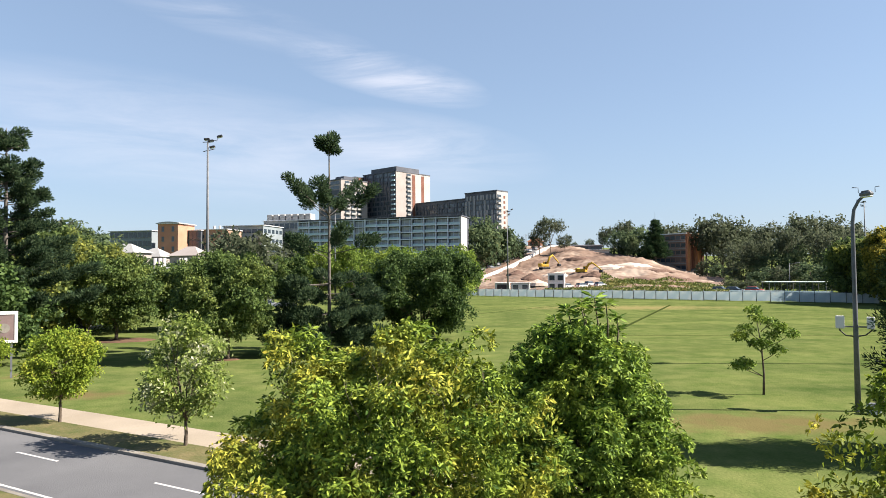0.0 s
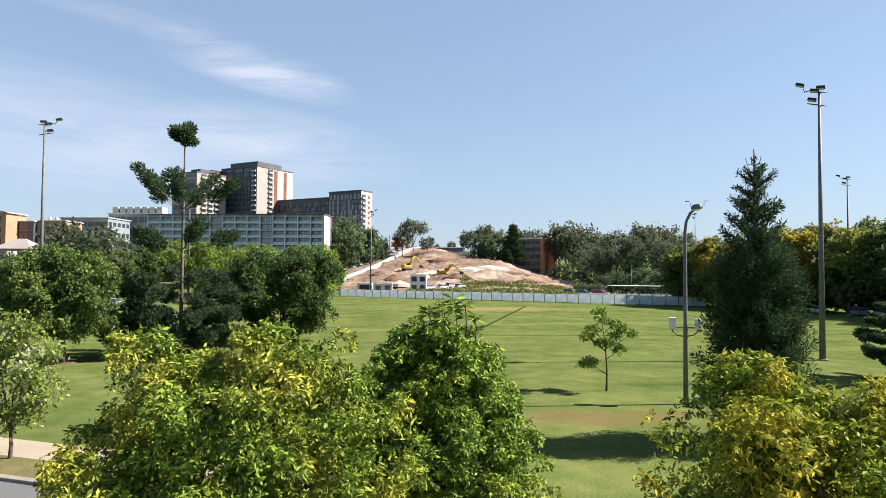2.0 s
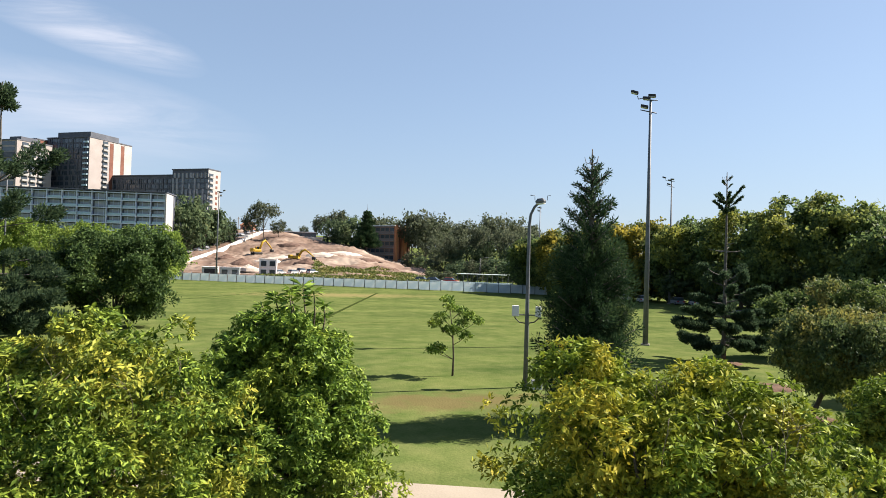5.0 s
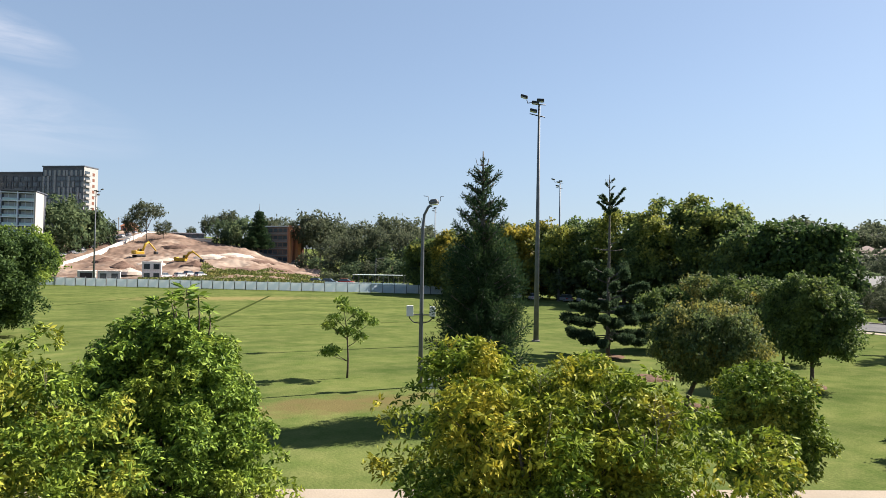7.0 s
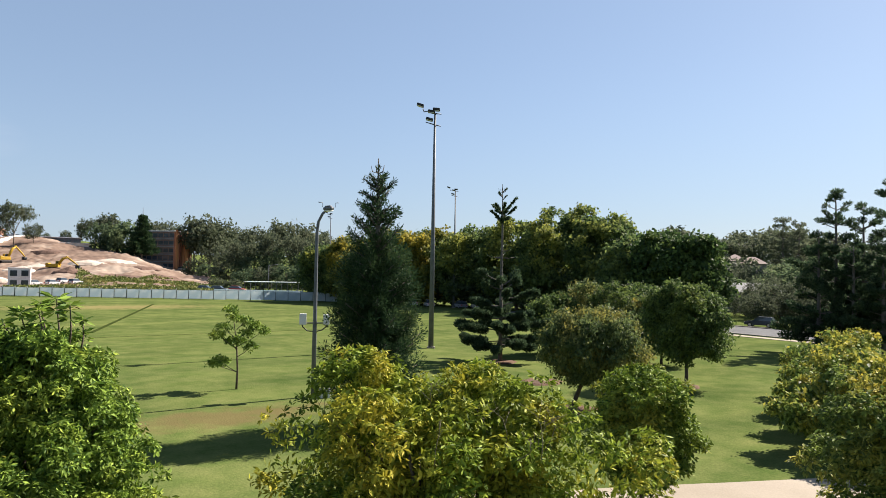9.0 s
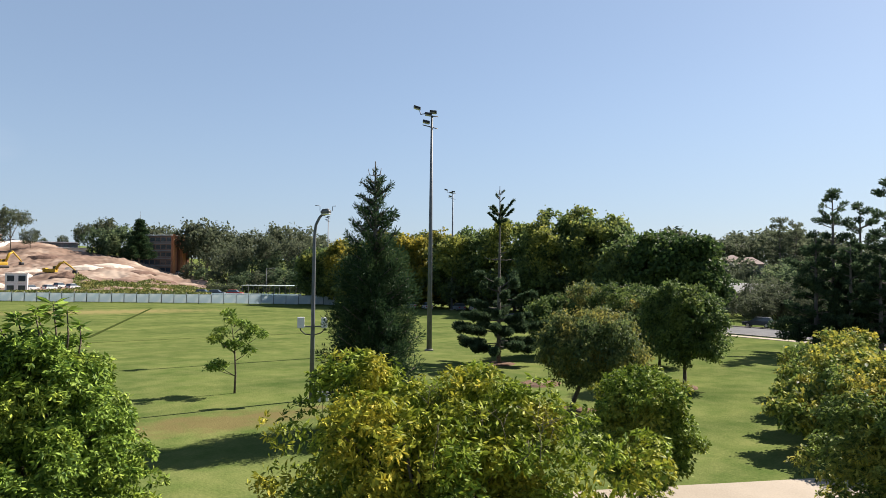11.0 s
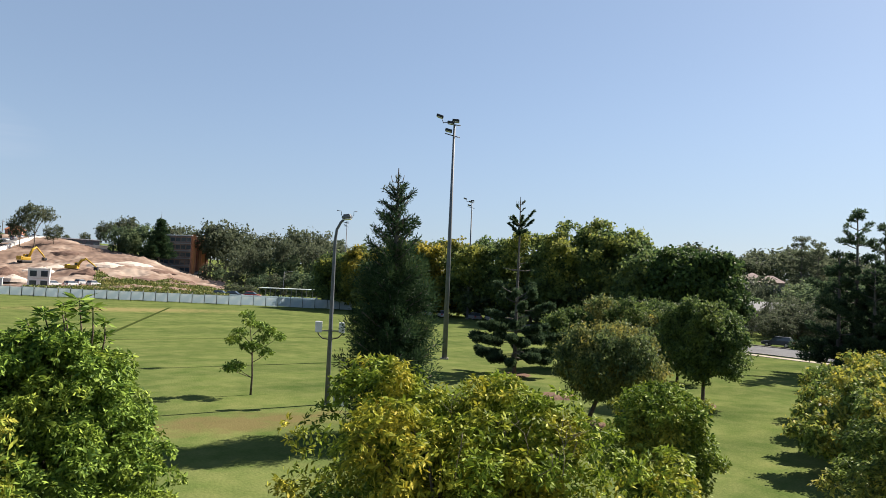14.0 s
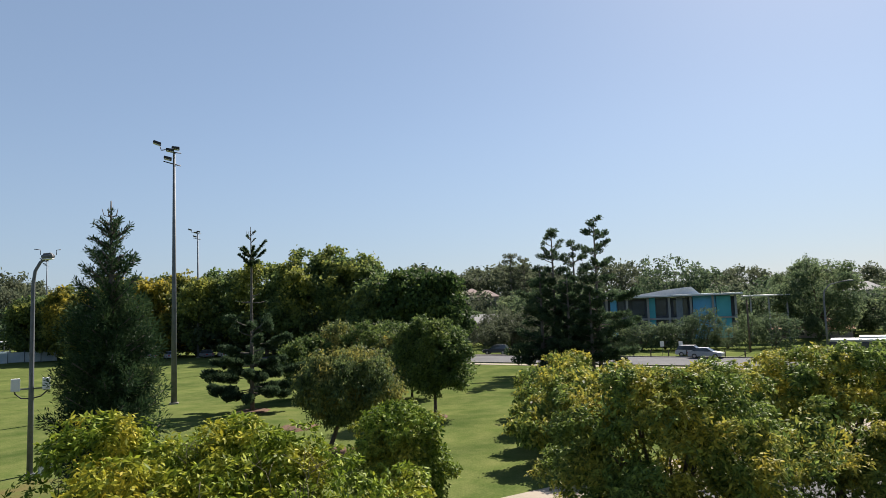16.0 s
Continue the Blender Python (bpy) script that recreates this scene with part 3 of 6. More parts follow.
# ---- street trees beside the footpath ----
STREET = "street trees along the footpath"
broad_tree("small lime-green street tree on the verge", (-19.6, 34.9), L_SMALL, 1.3, 4.6, 3.3, 11, 24, 1000, 14, 0.16, 0.20, trunk_r=0.08, group=STREET, lobe=0.26, width=0.24, tufts=10, tuft_size=1.0, hole=0.7)
broad_tree("thin pale street tree with white blossom", (-11.3, 29.9), L_PALE, 1.1, 5.6, 3.9, 12, 24, 560, 11, 0.19, 0.26, trunk_r=0.08, group=STREET, lobe=0.2, fill=0.1, width=0.26, taper=0.45, tufts=9, tuft_size=1.0, hole=0.8)
broad_tree("small lime-green street tree on the verge", (-27.6, 39.6), L_SMALL, 1.5, 5.0, 3.3, 13, 16, 900, 18, 0.16, 0.22, trunk_r=0.08, group=STREET, lobe=0.34, width=0.22)
W1 = dict(rosette=True, width=0.18, droop=0.6, fill=0.15, keep=0.62, ragged=0.04, hole=0.45, tufts=11, under=-0.5, tuft_size=1.1)
broad_tree("rounded bright green street tree with feathery shoots", road_point(-5.9, 20.0), L_NEAR2, -0.3, 5.85, 7.6, 15, 70, 13000, 9, 0.16, 0.18, trunk_r=0.16, fork=1.0, group=STREET, lobe=0.17, taper=0.66, lean=(-0.9, 0.0),
           extra=((2.4, -0.5, 0.5, 1.0, 1.0, 0.8),), **W1)
broad_tree("egg-shaped small street tree with glossy yellow-green leaves", road_point(10.95, 20.2), L_NEAR, 0.75, 4.6, 3.0, 17, 34, 4200, 9, 0.15, 0.14, trunk_r=0.09, group=STREET, lobe=0.26, **W1)
# a row of spreading trees on the planted median of the street
MEDIAN = "trees along the street's median"
median_tree = [
    broad_tree("spreading median tree with fresh green and yellow leaves", road_point(-8.4, 12.0), L_NEAR, 1.0, 5.65, 8.0, 14, 66, 13500, 9, 0.132, 0.15, depth=6.6, trunk_r=0.15, fork=1.6, group=MEDIAN, lobe=0.19, taper=0.3,
               extra=((-2.0, 0.2, 5.3, 0.9, 0.9, 0.75), (0.2, 0.0, 5.5, 0.9, 0.9, 0.75), (1.5, 0.0, 5.5, 0.9, 0.9, 0.75), (3.0, -0.8, 4.0, 1.3, 1.2, 1.1), (2.4, 0.2, 4.8, 0.8, 0.8, 0.7)), **W1),
    broad_tree("spreading median tree with yellow-green new leaves", road_point(2.7, 12.0), L_YELLOW, 1.2, 5.4, 6.2, 16, 66, 13500, 9, 0.12, 0.14, depth=5.6, trunk_r=0.14, fork=1.7, group=MEDIAN, lobe=0.19, taper=0.3,
               extra=((2.2, -2.0, 4.0, 1.0, 1.0, 0.9), (1.5, -1.35, 4.5, 0.85, 0.85, 0.75), (0.95, -0.85, 4.95, 0.7, 0.7, 0.6), (2.5, -2.2, 3.0, 0.85, 0.85, 0.8), (1.8, -1.6, 3.5, 1.0, 1.0, 0.9), (-1.0, 0.9, 5.4, 0.7, 0.7, 0.6), (0.6, -0.5, 5.25, 0.65, 0.65, 0.55), (-1.8, 1.7, 4.3, 0.9, 0.9, 0.9), (-1.4, -0.9, 4.7, 0.8, 0.8, 0.7), (-1.6, -0.2, 4.85, 0.7, 0.7, 0.6)), **W1),
    broad_tree("spreading median tree with dull green and yellow leaves", road_point(14.45, 12.0), L_DULL, 1.0, 6.05, 7.0, 18, 56, 11500, 9, 0.14, 0.16, trunk_r=0.15, fork=1.5, group=MEDIAN, lobe=0.2, taper=0.25,
               extra=((1.6, -3.4, 4.0, 1.6, 1.6, 1.2),), **W1),
    broad_tree("spreading green median tree with small yellow tips", road_point(24.2, 13.0), L_DULL, 1.0, 5.95, 6.2, 19, 50, 8000, 9, 0.17, 0.19, trunk_r=0.15, fork=1.5, group=MEDIAN, lobe=0.22, **W1),
]

# ---- park trees ----
def open_sapling(place, turn, sprigs, seed):
    """A young tree whose leaves sit in separate sprigs at the ends of thin branches."""
    rng = np.random.default_rng(seed)
    t = thing("sapling", "slim young tree with open feathery branches", "sapling", pose(*place, land(*place), 0, 0, turn))
    bm = bmesh.new()
    tube(bm, [(0, 0, -0.1), (0.04, 0, 1.2), (-0.05, 0, 2.8), (-0.3, 0, 4.6)], [0.075, 0.06, 0.042, 0.012], 8)
    lobes = []
    for x, z, r in sprigs:
        y = rng.uniform(-0.7, 0.7)
        lobes.append((x, y, z, r * 1.25, r * 1.25, r * 0.8))
        z_b = max(1.1, z - 0.35 - abs(x) * 0.45)
        b = Vector((-0.05 * z_b / 2.8, 0, z_b))
        e = Vector((x, y, z))
        part("branch", tube(bmesh.new(), [b, b.lerp(e, 0.55) + Vector((0, 0, -0.06)), e], [0.028, 0.018, 0.006], 5), M_BARK, t)
    part("trunk", bm, M_BARK, t)
    part("crown", crown_mesh("crown", rng, lobes, 560, 9, 0.2, 0.16, rosette=True, width=0.16, droop=0.5, fill=0.5, keep=0.0, under=-0.9, hole=3.0), L_NEAR2, t)
    return t


open_sapling((19.1, 40.9), -25, ((-0.43, 5.0, 0.42), (-0.15, 4.6, 0.35), (-0.85, 3.9, 0.42), (-1.25, 3.5, 0.4), (1.0, 3.95, 0.45), (1.6, 3.75, 0.36), (0.85, 2.75, 0.42), (0.1, 3.1, 0.4), (0.4, 4.3, 0.4), (-1.0, 1.85, 0.45), (-1.45, 1.7, 0.36), (-0.4, 3.0, 0.34), (0.5, 3.5, 0.36)), 31)
broad_tree("dark olive tree on a leaning trunk in mulch", (31.1, 23.8), L_OLIVE, 1.6, 5.4, 5.1, 32, 34, 4200, 12, 0.17, 0.24, lean=(0.75, -0.9), trunk_r=0.13, fork=2.0, lobe=0.25, droop=0.9, under=-0.7, ragged=0.1, tufts=12, tuft_size=1.2, keep=0.66)
broad_tree("round green park tree on a slim trunk", (44.3, 24.2), L_MID, 1.7, 7.0, 4.9, 33, 34, 3200, 11, 0.22, 0.26, trunk_r=0.13, lobe=0.27, tufts=12, tuft_size=1.3, keep=0.66)
for (az, d, zt, w, sd) in ((-50.8, 66, 5.4, 5.0, 34), (-53.6, 68, 6.8, 6.0, 35), (-56.8, 66, 6.8, 6.5, 36), (-59.4, 62, 6.2, 5.5, 37)):
    broad_tree("grey-green park tree in a loose group", polar(az, d), L_OLIVE if sd % 2 else L_MID, 0.8, zt, w, sd, 24, 1500, 10, 0.26, 0.32, trunk_r=0.12, lobe=0.28, group="loose group of park trees", tufts=10, tuft_size=1.4, keep=0.66)
broad_tree("round dark green park tree with a short trunk", (-19.1, 60.3), L_MID, 1.9, 9.2, 9.6, 40, 38, 4200, 11, 0.27, 0.30, trunk_r=0.2, lobe=0.25, tufts=10, tuft_size=1.7, keep=0.66)
broad_tree("twin-trunked dark green park tree in mulch", (-38.2, 79.6), L_MID, 2.0, 9.4, 9.0, 41, 32, 3000, 11, 0.30, 0.34, trunk_r=0.2, lobe=0.26, tufts=10, tuft_size=1.8, keep=0.66)
broad_tree("dense dark round park tree", polar(1.8, 76), L_DARK, 0.6, 9.8, 12.2, 42, 46, 4400, 11, 0.30, 0.32, trunk_r=0.25, lobe=0.22, tufts=9, tuft_size=2.0, keep=0.66)
for (az, d, zt, w, sd, mt) in ((33.0, 84, 13.0, 12, 43, L_FIG), (30.0, 92, 12.8, 11, 44, L_FIG), (27.6, 97, 11.4, 11, 45, L_FIG), (34.5, 70, 8, 9, 46, L_DARK), (20.8, 100, 8.6, 9, 47, L_MID), (25.8, 108, 9.8, 10, 48, L_DARK),
                                (16.5, 180, 8.9, 11, 49, L_OLIVE), (12.8, 190, 10.7, 13, 50, L_DARK), (14.6, 188, 11.2, 13, 57, L_MID), (7.2, 190, 13.8, 15, 51, L_BRIGHTFAR), (3.6, 165, 13.4, 15, 52, L_BRIGHTFAR), (-0.6, 150, 12.8, 13, 53, L_BRIGHTFAR), (10.4, 195, 14.0, 15, 54, L_BRIGHTFAR)):
    broad_tree("tall leafy park tree in a thick belt", polar(az, d), mt, 1.0, zt, w * 1.08, sd, 34, 2000, 7, 0.44, 0.42, width=0.34, trunk_r=0.22, lobe=0.26, group="belt of trees beyond the lawn", tufts=8, tuft_size=2.8, keep=0.66)
# the long belt of old shade trees beside the field
for (az, d, zt, w, sd, mt) in ((-32.0, 175, 13.5, 13, 61, L_FIG), (-34.3, 168, 15.5, 14, 62, L_GOLD), (-37.2, 163, 17.2, 15, 63, L_GOLD), (-40.4, 160, 17.6, 15, 64, L_GOLD), (-44.0, 154, 17.8, 16, 65, L_FIG),
                                (-47.6, 148, 18.9, 16, 66, L_FIG), (-51.6, 138, 20.6, 17, 67, L_FIG), (-55.0, 132, 19.2, 14, 68, L_FIG), (-57.4, 120, 13.9, 11, 69, L_FIG), (-59.6, 116, 14.6, 10, 70, L_DARK), (-61.6, 112, 13.4, 9, 71, L_DARK)):
    broad_tree("large dense shade tree in a long belt", polar(az, d), mt, 0.6, zt, w * 1.25, sd, 66, 4200, 6, 0.6, 0.55, width=0.36, depth=w, trunk_r=0.4, fork=2.4, lobe=0.24, group="belt of old shade trees", under=-0.75, tufts=9, tuft_size=3.6, keep=0.66)

# ---- pines ----
cone = []
for k in range(34):
    z = 0.5 + k * 0.352
    half = float(np.interp(z, (0.5, 1.7, 4.3, 6.2, 8.7, 10.0, 11.3, 12.1), (2.1, 2.4, 2.35, 1.8, 1.35, 1.1, 0.78, 0.34)))
    cone.append((z, half, 6 if z < 9 else 5, 0.42 if z < 8.5 else 0.22 if z < 10.6 else 0.14, 0.45 if z < 8 else 0.7, 0.1))
pine_tree("dense dark conical pine with feathered tips", polar(-36.22, 33.6), 13.2, cone, L_PINE, 80, 0.2, 84, 0.2, thick=0.12, loose=0.6, flat=1.4, name="conifer")
pine_tree("tall hoop pine with a ball top and spaced whorls", polar(9.5, 66), 21.2,
          ((20.0, 0.75, 7, 0.62, 0.7, 0.0), (19.4, 0.95, 8, 0.55, 0.35, 0.0), (13.0, 4.9, 5, 0.85, 0.66, 0.45), (13.3, 2.2, 3, 0.6, 0.6, 0.5), (9.2, 4.6, 5, 0.9, 0.5, 0.5), (6.7, 4.2, 6, 0.75, 0.12, 0.6), (5.3, 4.6, 8, 0.8, 0.06, 0.5), (3.5, 5.4, 9, 0.95, 0.02, 0.35), (1.8, 5.8, 9, 0.95, 0.0, 0.25)),
          L_HOOP, 81, 0.16, 330, 0.34, thick=0.17, spike=False, loose=0.72, flat=0.85)
pine_tree("young hoop pine with bare whorls and a spiky top", (42.9, 40.7), 15.4,
          ((14.4, 0.42, 4, 0.06, 0.9, 0.5), (12.7, 1.25, 9, 0.11, 0.8, 0.35), (12.5, 0.6, 6, 0.16, 0.45, 0.0), (9.4, 1.5, 5, 0.1, 0.08, 0.9), (6.5, 2.3, 6, 0.42, 0.55, 0.65), (5.1, 2.8, 6, 0.36, 0.3, 0.45), (4.0, 3.2, 8, 0.4, 0.14, 0.35), (2.9, 3.8, 9, 0.42, 0.05, 0.35), (1.9, 3.9, 9, 0.4, 0.0, 0.35)),
          L_HOOP, 82, 0.15, 170, 0.24, thick=0.15, flat=0.9, loose=0.65)
left_levels = [(z, 0.8 + 0.5 * (21 - z) ** 0.95, 7, 0.75, 0.3, 0.35) for z in (20.4, 19.2, 17.7, 16.1, 14.5, 12.9, 11.3, 9.7, 8.0, 6.2, 4.2)]
pine_tree("tall dark hoop pine above leafy trees", polar(32.8, 75), 21.4, left_levels, L_HOOP, 83, 0.25, 210, 0.36, thick=0.17, loose=0.7)


def clump_pine(az, d, h, seed, low):
    """Clear upswept whorls with gaps at the top, wide tufted boughs below."""
    r = random.Random(seed)
    lv, z, k = [], h - 0.9, 0
    while z > 0.9:
        upper = k < 5
        reach = 0.7 + 0.42 * k if upper else min(low, 2.4 + 0.22 * k)
        lv.append((z, reach * r.uniform(0.8, 1.2), r.choice((4, 5, 6)) if upper else r.choice((5, 6, 7)), r.uniform(0.42, 0.55) if upper else r.uniform(0.5, 0.72), r.uniform(0.35, 0.65) if upper else r.uniform(0.05, 0.4), 0.35 if upper else r.uniform(0.3, 0.55)))
        z -= r.uniform(1.3, 1.9) if upper else r.uniform(1.0, 1.5)
        k += 1
    return pine_tree("tall dark hoop pine in a close clump", polar(az, d), h, lv, L_HOOP, seed, 0.2, 125, 0.32, thick=0.17, group="clump of hoop pines", loose=0.55, flat=0.72)


for (az, d, h, sd, low) in ((-75.0, 80, 17.9, 84, 3.8), (-71.5, 82, 17.2, 85, 3.8), (-73.2, 84, 15.6, 86, 3.6), (-70.4, 80, 12.6, 87, 4.2), (-72.6, 78, 11.0, 88, 4.2), (-74.4, 77, 10.0, 89, 4.0)):
    clump_pine(az, d, h, sd, low)

# hidden trees added behind the street trees to cast shadows on the lawn
for k, (a, d, h) in enumerate(((-72.3, 36.5, 4.3), (-72.2, 41, 4.3), (-72.3, 46, 4.4), (-72.6, 52, 4.4), (-74.2, 34, 4.4), (-70.4, 34.5, 2.7), (-70.1, 39, 2.9), (-70.0, 44, 3.1), (-69.8, 50, 3.3))):
    broad_tree("thin tree added behind street trees to shadow the lawn", polar(a, d), L_DULL, h * 0.26, h, 3.1, 300 + k, 14, 520, 9, 0.24, 0.24, trunk_r=0.05, lobe=0.26, name="young_tree", group="young trees on the lawn")

# bare seed stalks and leafy shoots that stand out of the street trees
M_TWIG = surface("pale_dry_twigs", (0.1, 0.085, 0.058), (0.18, 0.155, 0.105), 6, 0.9, 0.2)
r_tw = np.random.default_rng(55)
street = [o for o in scene.objects if o.type == "EMPTY" and o.get("group") == STREET]
for ob, n_tw, top, half in ((median_tree[0], 26, 5.8, 2.8), (median_tree[1], 24, 5.65, 2.3)):
    bm = bmesh.new()
    for _ in range(n_tw):
        a, rr = r_tw.uniform(0, 6.28), half * r_tw.random() ** 0.5
        b = Vector((rr * math.cos(a), rr * math.sin(a), top - 0.7 - 0.10 * rr))
        lean_t = Vector((r_tw.uniform(-0.4, 0.4), r_tw.uniform(-0.4, 0.4), r_tw.uniform(0.4, 0.85)))
        bow = Vector((r_tw.uniform(-0.14, 0.14), r_tw.uniform(-0.14, 0.14), 0))
        tube(bm, [b, b + lean_t * 0.35 + bow, b + lean_t * 0.7 + bow * 1.2, b + lean_t], [0.008, 0.006, 0.005, 0.003], 4)
        for _k in range(3):
            c = b + lean_t * r_tw.uniform(0.5, 0.9) + bow
            tube(bm, [c, c + Vector((r_tw.uniform(-0.25, 0.25), r_tw.uniform(-0.25, 0.25), r_tw.uniform(0.1, 0.3)))], [0.005, 0.003], 4)
    tagged(part("seed_stalk", bm, M_TWIG, ob, "pale bare seed stalks"), kind="stuff")
for (dx, dy, z_tip, span) in ((-1.55, 0.1, 6.1, 0.36), (-1.15, 0.4, 6.35, 0.44), (-0.85, -0.3, 6.45, 0.36), (-0.35, 0.2, 6.7, 0.5), (-0.1, -0.2, 6.55, 0.42), (0.35, 0.3, 6.1, 0.36), (-1.9, -0.4, 5.75, 0.36), (-0.65, 0.6, 6.6, 0.34)):
    b = Vector((dx * 0.8, dy * 0.6, 5.2))
    e = Vector((dx, dy, z_tip))
    stem = part("shoot", tube(bmesh.new(), [b, b.lerp(e, 0.5) + Vector((0.05, 0, 0)), e], [0.03, 0.024, 0.014], 5), M_BARK, street[3])
    n_l = 34
    w = r_tw.uniform(0, 6.28, n_l)
    tier = r_tw.choice((0.0, 0.0, 0.14, 0.34), n_l)
    dv = np.column_stack([np.cos(w), np.sin(w), r_tw.uniform(-0.55, 0.5, n_l)])
    at_l = np.array(e) + dv * span * 0.5 - np.outer(tier, (0, 0, 1.0))
    v_s, t_s = leaf_arrays(r_tw, at_l, dv, span * r_tw.uniform(0.75, 1.1, n_l), 0.13, 0.3, 1.2)
    part("leaf_whorl", np_mesh("leaf_whorl", v_s, t_s), L_NEAR2, stem, "feathery leaf whorl")

# ---- masts, lamps and fence ----


def floodlight_mast(place, h, turn, group="floodlight masts round the field"):
    x, y = place
    t = thing("floodlight_mast", "tall galvanised steel mast with dark floodlights", "floodlight mast", pose(x, y, land(x, y), 0, 0, turn), group)
    part("pole", tube(bmesh.new(), [(0, 0, 0), (0, 0, h * 0.5), (0, 0, h)], [0.27, 0.19, 0.11], 14), M_GALV, t)
    foot = boxed(-0.4, 0.4, -0.4, 0.4, -0.1, 0.14, 0.03)
    part("base_plate", foot, M_KERB, t, "pale concrete footing")
    part("crossarm", tube(bmesh.new(), [(-1.25, 0, h + 0.45), (-1.15, 0, h + 0.12), (-0.7, 0, h + 0.2), (-0.3, 0, h - 0.02), (0.65, 0, h - 0.1)], [0.045, 0.05, 0.05, 0.06, 0.045], 8), M_DARKMETAL, t)
    part("crossarm", tube(bmesh.new(), [(-0.95, 0, h - 0.95), (0, 0, h - 1.2), (0.6, 0, h - 1.35)], [0.045, 0.06, 0.045], 8), M_DARKMETAL, t)
    for (px, pz, tilt) in ((-1.5, 0.72, 18), (0.15, 0.3, 4), (-0.35, 0.08, 8), (-0.55, -0.72, 14)):
        lamp = part("floodlight", boxed(-0.38, 0.34, -0.3, 0.3, -0.09, 0.17, 0.06), M_DARKMETAL, t, at=pose(px, -0.15, h + pz, 0, tilt, 0))
        part("lens", boxed(-0.32, 0.28, -0.25, 0.25, -0.115, -0.085), M_LENS, lamp)
    return t


floodlight_mast((44.9, 52.3), 23.9, -42)
floodlight_mast(polar(-42.35, 150), 25.8, -48)
floodlight_mast(polar(19.1, 95), 25.2, 190)
floodlight_mast(polar(-5.45, 213), 26.2, 160)
floodlight_mast(polar(9.0, 190), 24.5, 150)
floodlight_mast(polar(-31.9, 225), 25.5, -60)

lamp_t = thing("street_lamp", "galvanised street lamp with two white boxes on brackets", "street lamp", pose(*polar(-31.15, 42.0), 0, 0, 0, -31))
H_L = 11.3
part("pole", tube(bmesh.new(), [(0, 0, 0), (0, 0, 4.8), (0, 0, H_L - 1.4), (0.08, -0.05, H_L - 0.7), (0.3, -0.15, H_L - 0.25), (0.55, -0.25, H_L)], [0.15, 0.12, 0.095, 0.085, 0.08, 0.07], 14), M_GALV, lamp_t)
head = bmesh.new()
box(head, -0.26, 0.34, -0.24, 0.24, -0.1, 0.13, 0.1)
box(head, -0.16, 0.24, -0.16, 0.16, 0.1, 0.2, 0.045)
head_ob = part("lamp_head", head, M_GALV, lamp_t, "pale lamp head", pose(0.62, -0.28, H_L + 0.05, 0, -6, -20))
part("lens", boxed(-0.2, 0.28, -0.19, 0.19, -0.15, -0.09, 0.02), M_LENS, head_ob)
for sx, dx in ((-0.3, -0.28), (0.45, 0.2)):
    part("sensor_rod", tube(bmesh.new(), [(0.6 + sx, -0.28, H_L + 0.15), (0.6 + sx, -0.28, H_L + 0.42), (0.6 + sx + dx, -0.28, H_L + 0.45)], [0.018, 0.018, 0.025], 6), M_DARKMETAL, lamp_t)
part("bracket", tube(bmesh.new(), [(-0.78, 0, 4.55), (-0.72, 0, 4.2), (-0.45, 0, 3.95), (0, 0, 3.9), (0.45, 0, 4.0), (0.72, 0, 4.25), (0.78, 0, 4.55)], [0.035] * 7, 8), M_DARKMETAL, lamp_t)
part("bracket", tube(bmesh.new(), [(-0.7, 0, 4.42), (0.7, 0, 4.42)], [0.04, 0.04], 8), M_GALV, lamp_t)
part("equipment_box", boxed(-0.92, -0.5, -0.16, 0.16, 4.32, 4.98, 0.03), M_WHITEBOX, lamp_t, "white box")
part("equipment_box", boxed(0.5, 0.86, -0.16, 0.16, 4.32, 4.95, 0.03), M_WHITEBOX, lamp_t, "white box")
part("base_plate", boxed(-0.25, 0.25, -0.25, 0.25, -0.05, 0.06, 0.02), M_GALV, lamp_t)
cab = thing("equipment_cabinet", "small pale equipment cabinet at the lamp's foot", "cabinet", pose(*polar(-32.1, 41.5), 0, 0, 0, -20))
part("body", boxed(-0.3, 0.3, -0.2, 0.2, 0, 0.5, 0.03), M_WHITEBOX, cab)
part("lid", boxed(-0.33, 0.33, -0.23, 0.23, 0.5, 0.56, 0.02), M_GALV, cab)

slamp = thing("street_lamp", "tall grey street lamp with a curved arm", "street lamp", pose(*polar(-91.4, 104), 0, 0, 0, -88))
part("pole", tube(bmesh.new(), [(0, 0, 0), (0, 0, 5.0), (0, 0, 7.6), (0.15, 0, 8.6), (0.8, 0, 9.4), (2.2, 0, 9.75), (3.0, 0, 9.85)], [0.16, 0.13, 0.11, 0.1, 0.08, 0.06, 0.05], 10), M_GALV, slamp)
part("lamp_head", boxed(2.9, 3.6, -0.16, 0.16, 9.76, 9.94, 0.05), M_GALV, slamp)

# site fence: shaded mesh panels between steel posts
M_FENCE = foliage("blue_shade_mesh", (0.42, 0.51, 0.56), (0.56, 0.63, 0.66), (0.72, 0.74, 0.74), 0.35, 0.25, 0.6)
M_POST = surface("fence_post_steel", (0.07, 0.08, 0.086), (0.12, 0.13, 0.14), 2, 0.6, 0.05, 0.3)
fx, fy = 0.752, -0.66
f_len, f_n = 3.05, 52
f0 = Vector((-28.0, 246.9, 0))
fence = thing("site_fence", "long fence of blue-grey mesh panels on steel posts", "fence", pose(f0.x, f0.y, 0, 0, 0, math.degrees(math.atan2(fy, fx))))
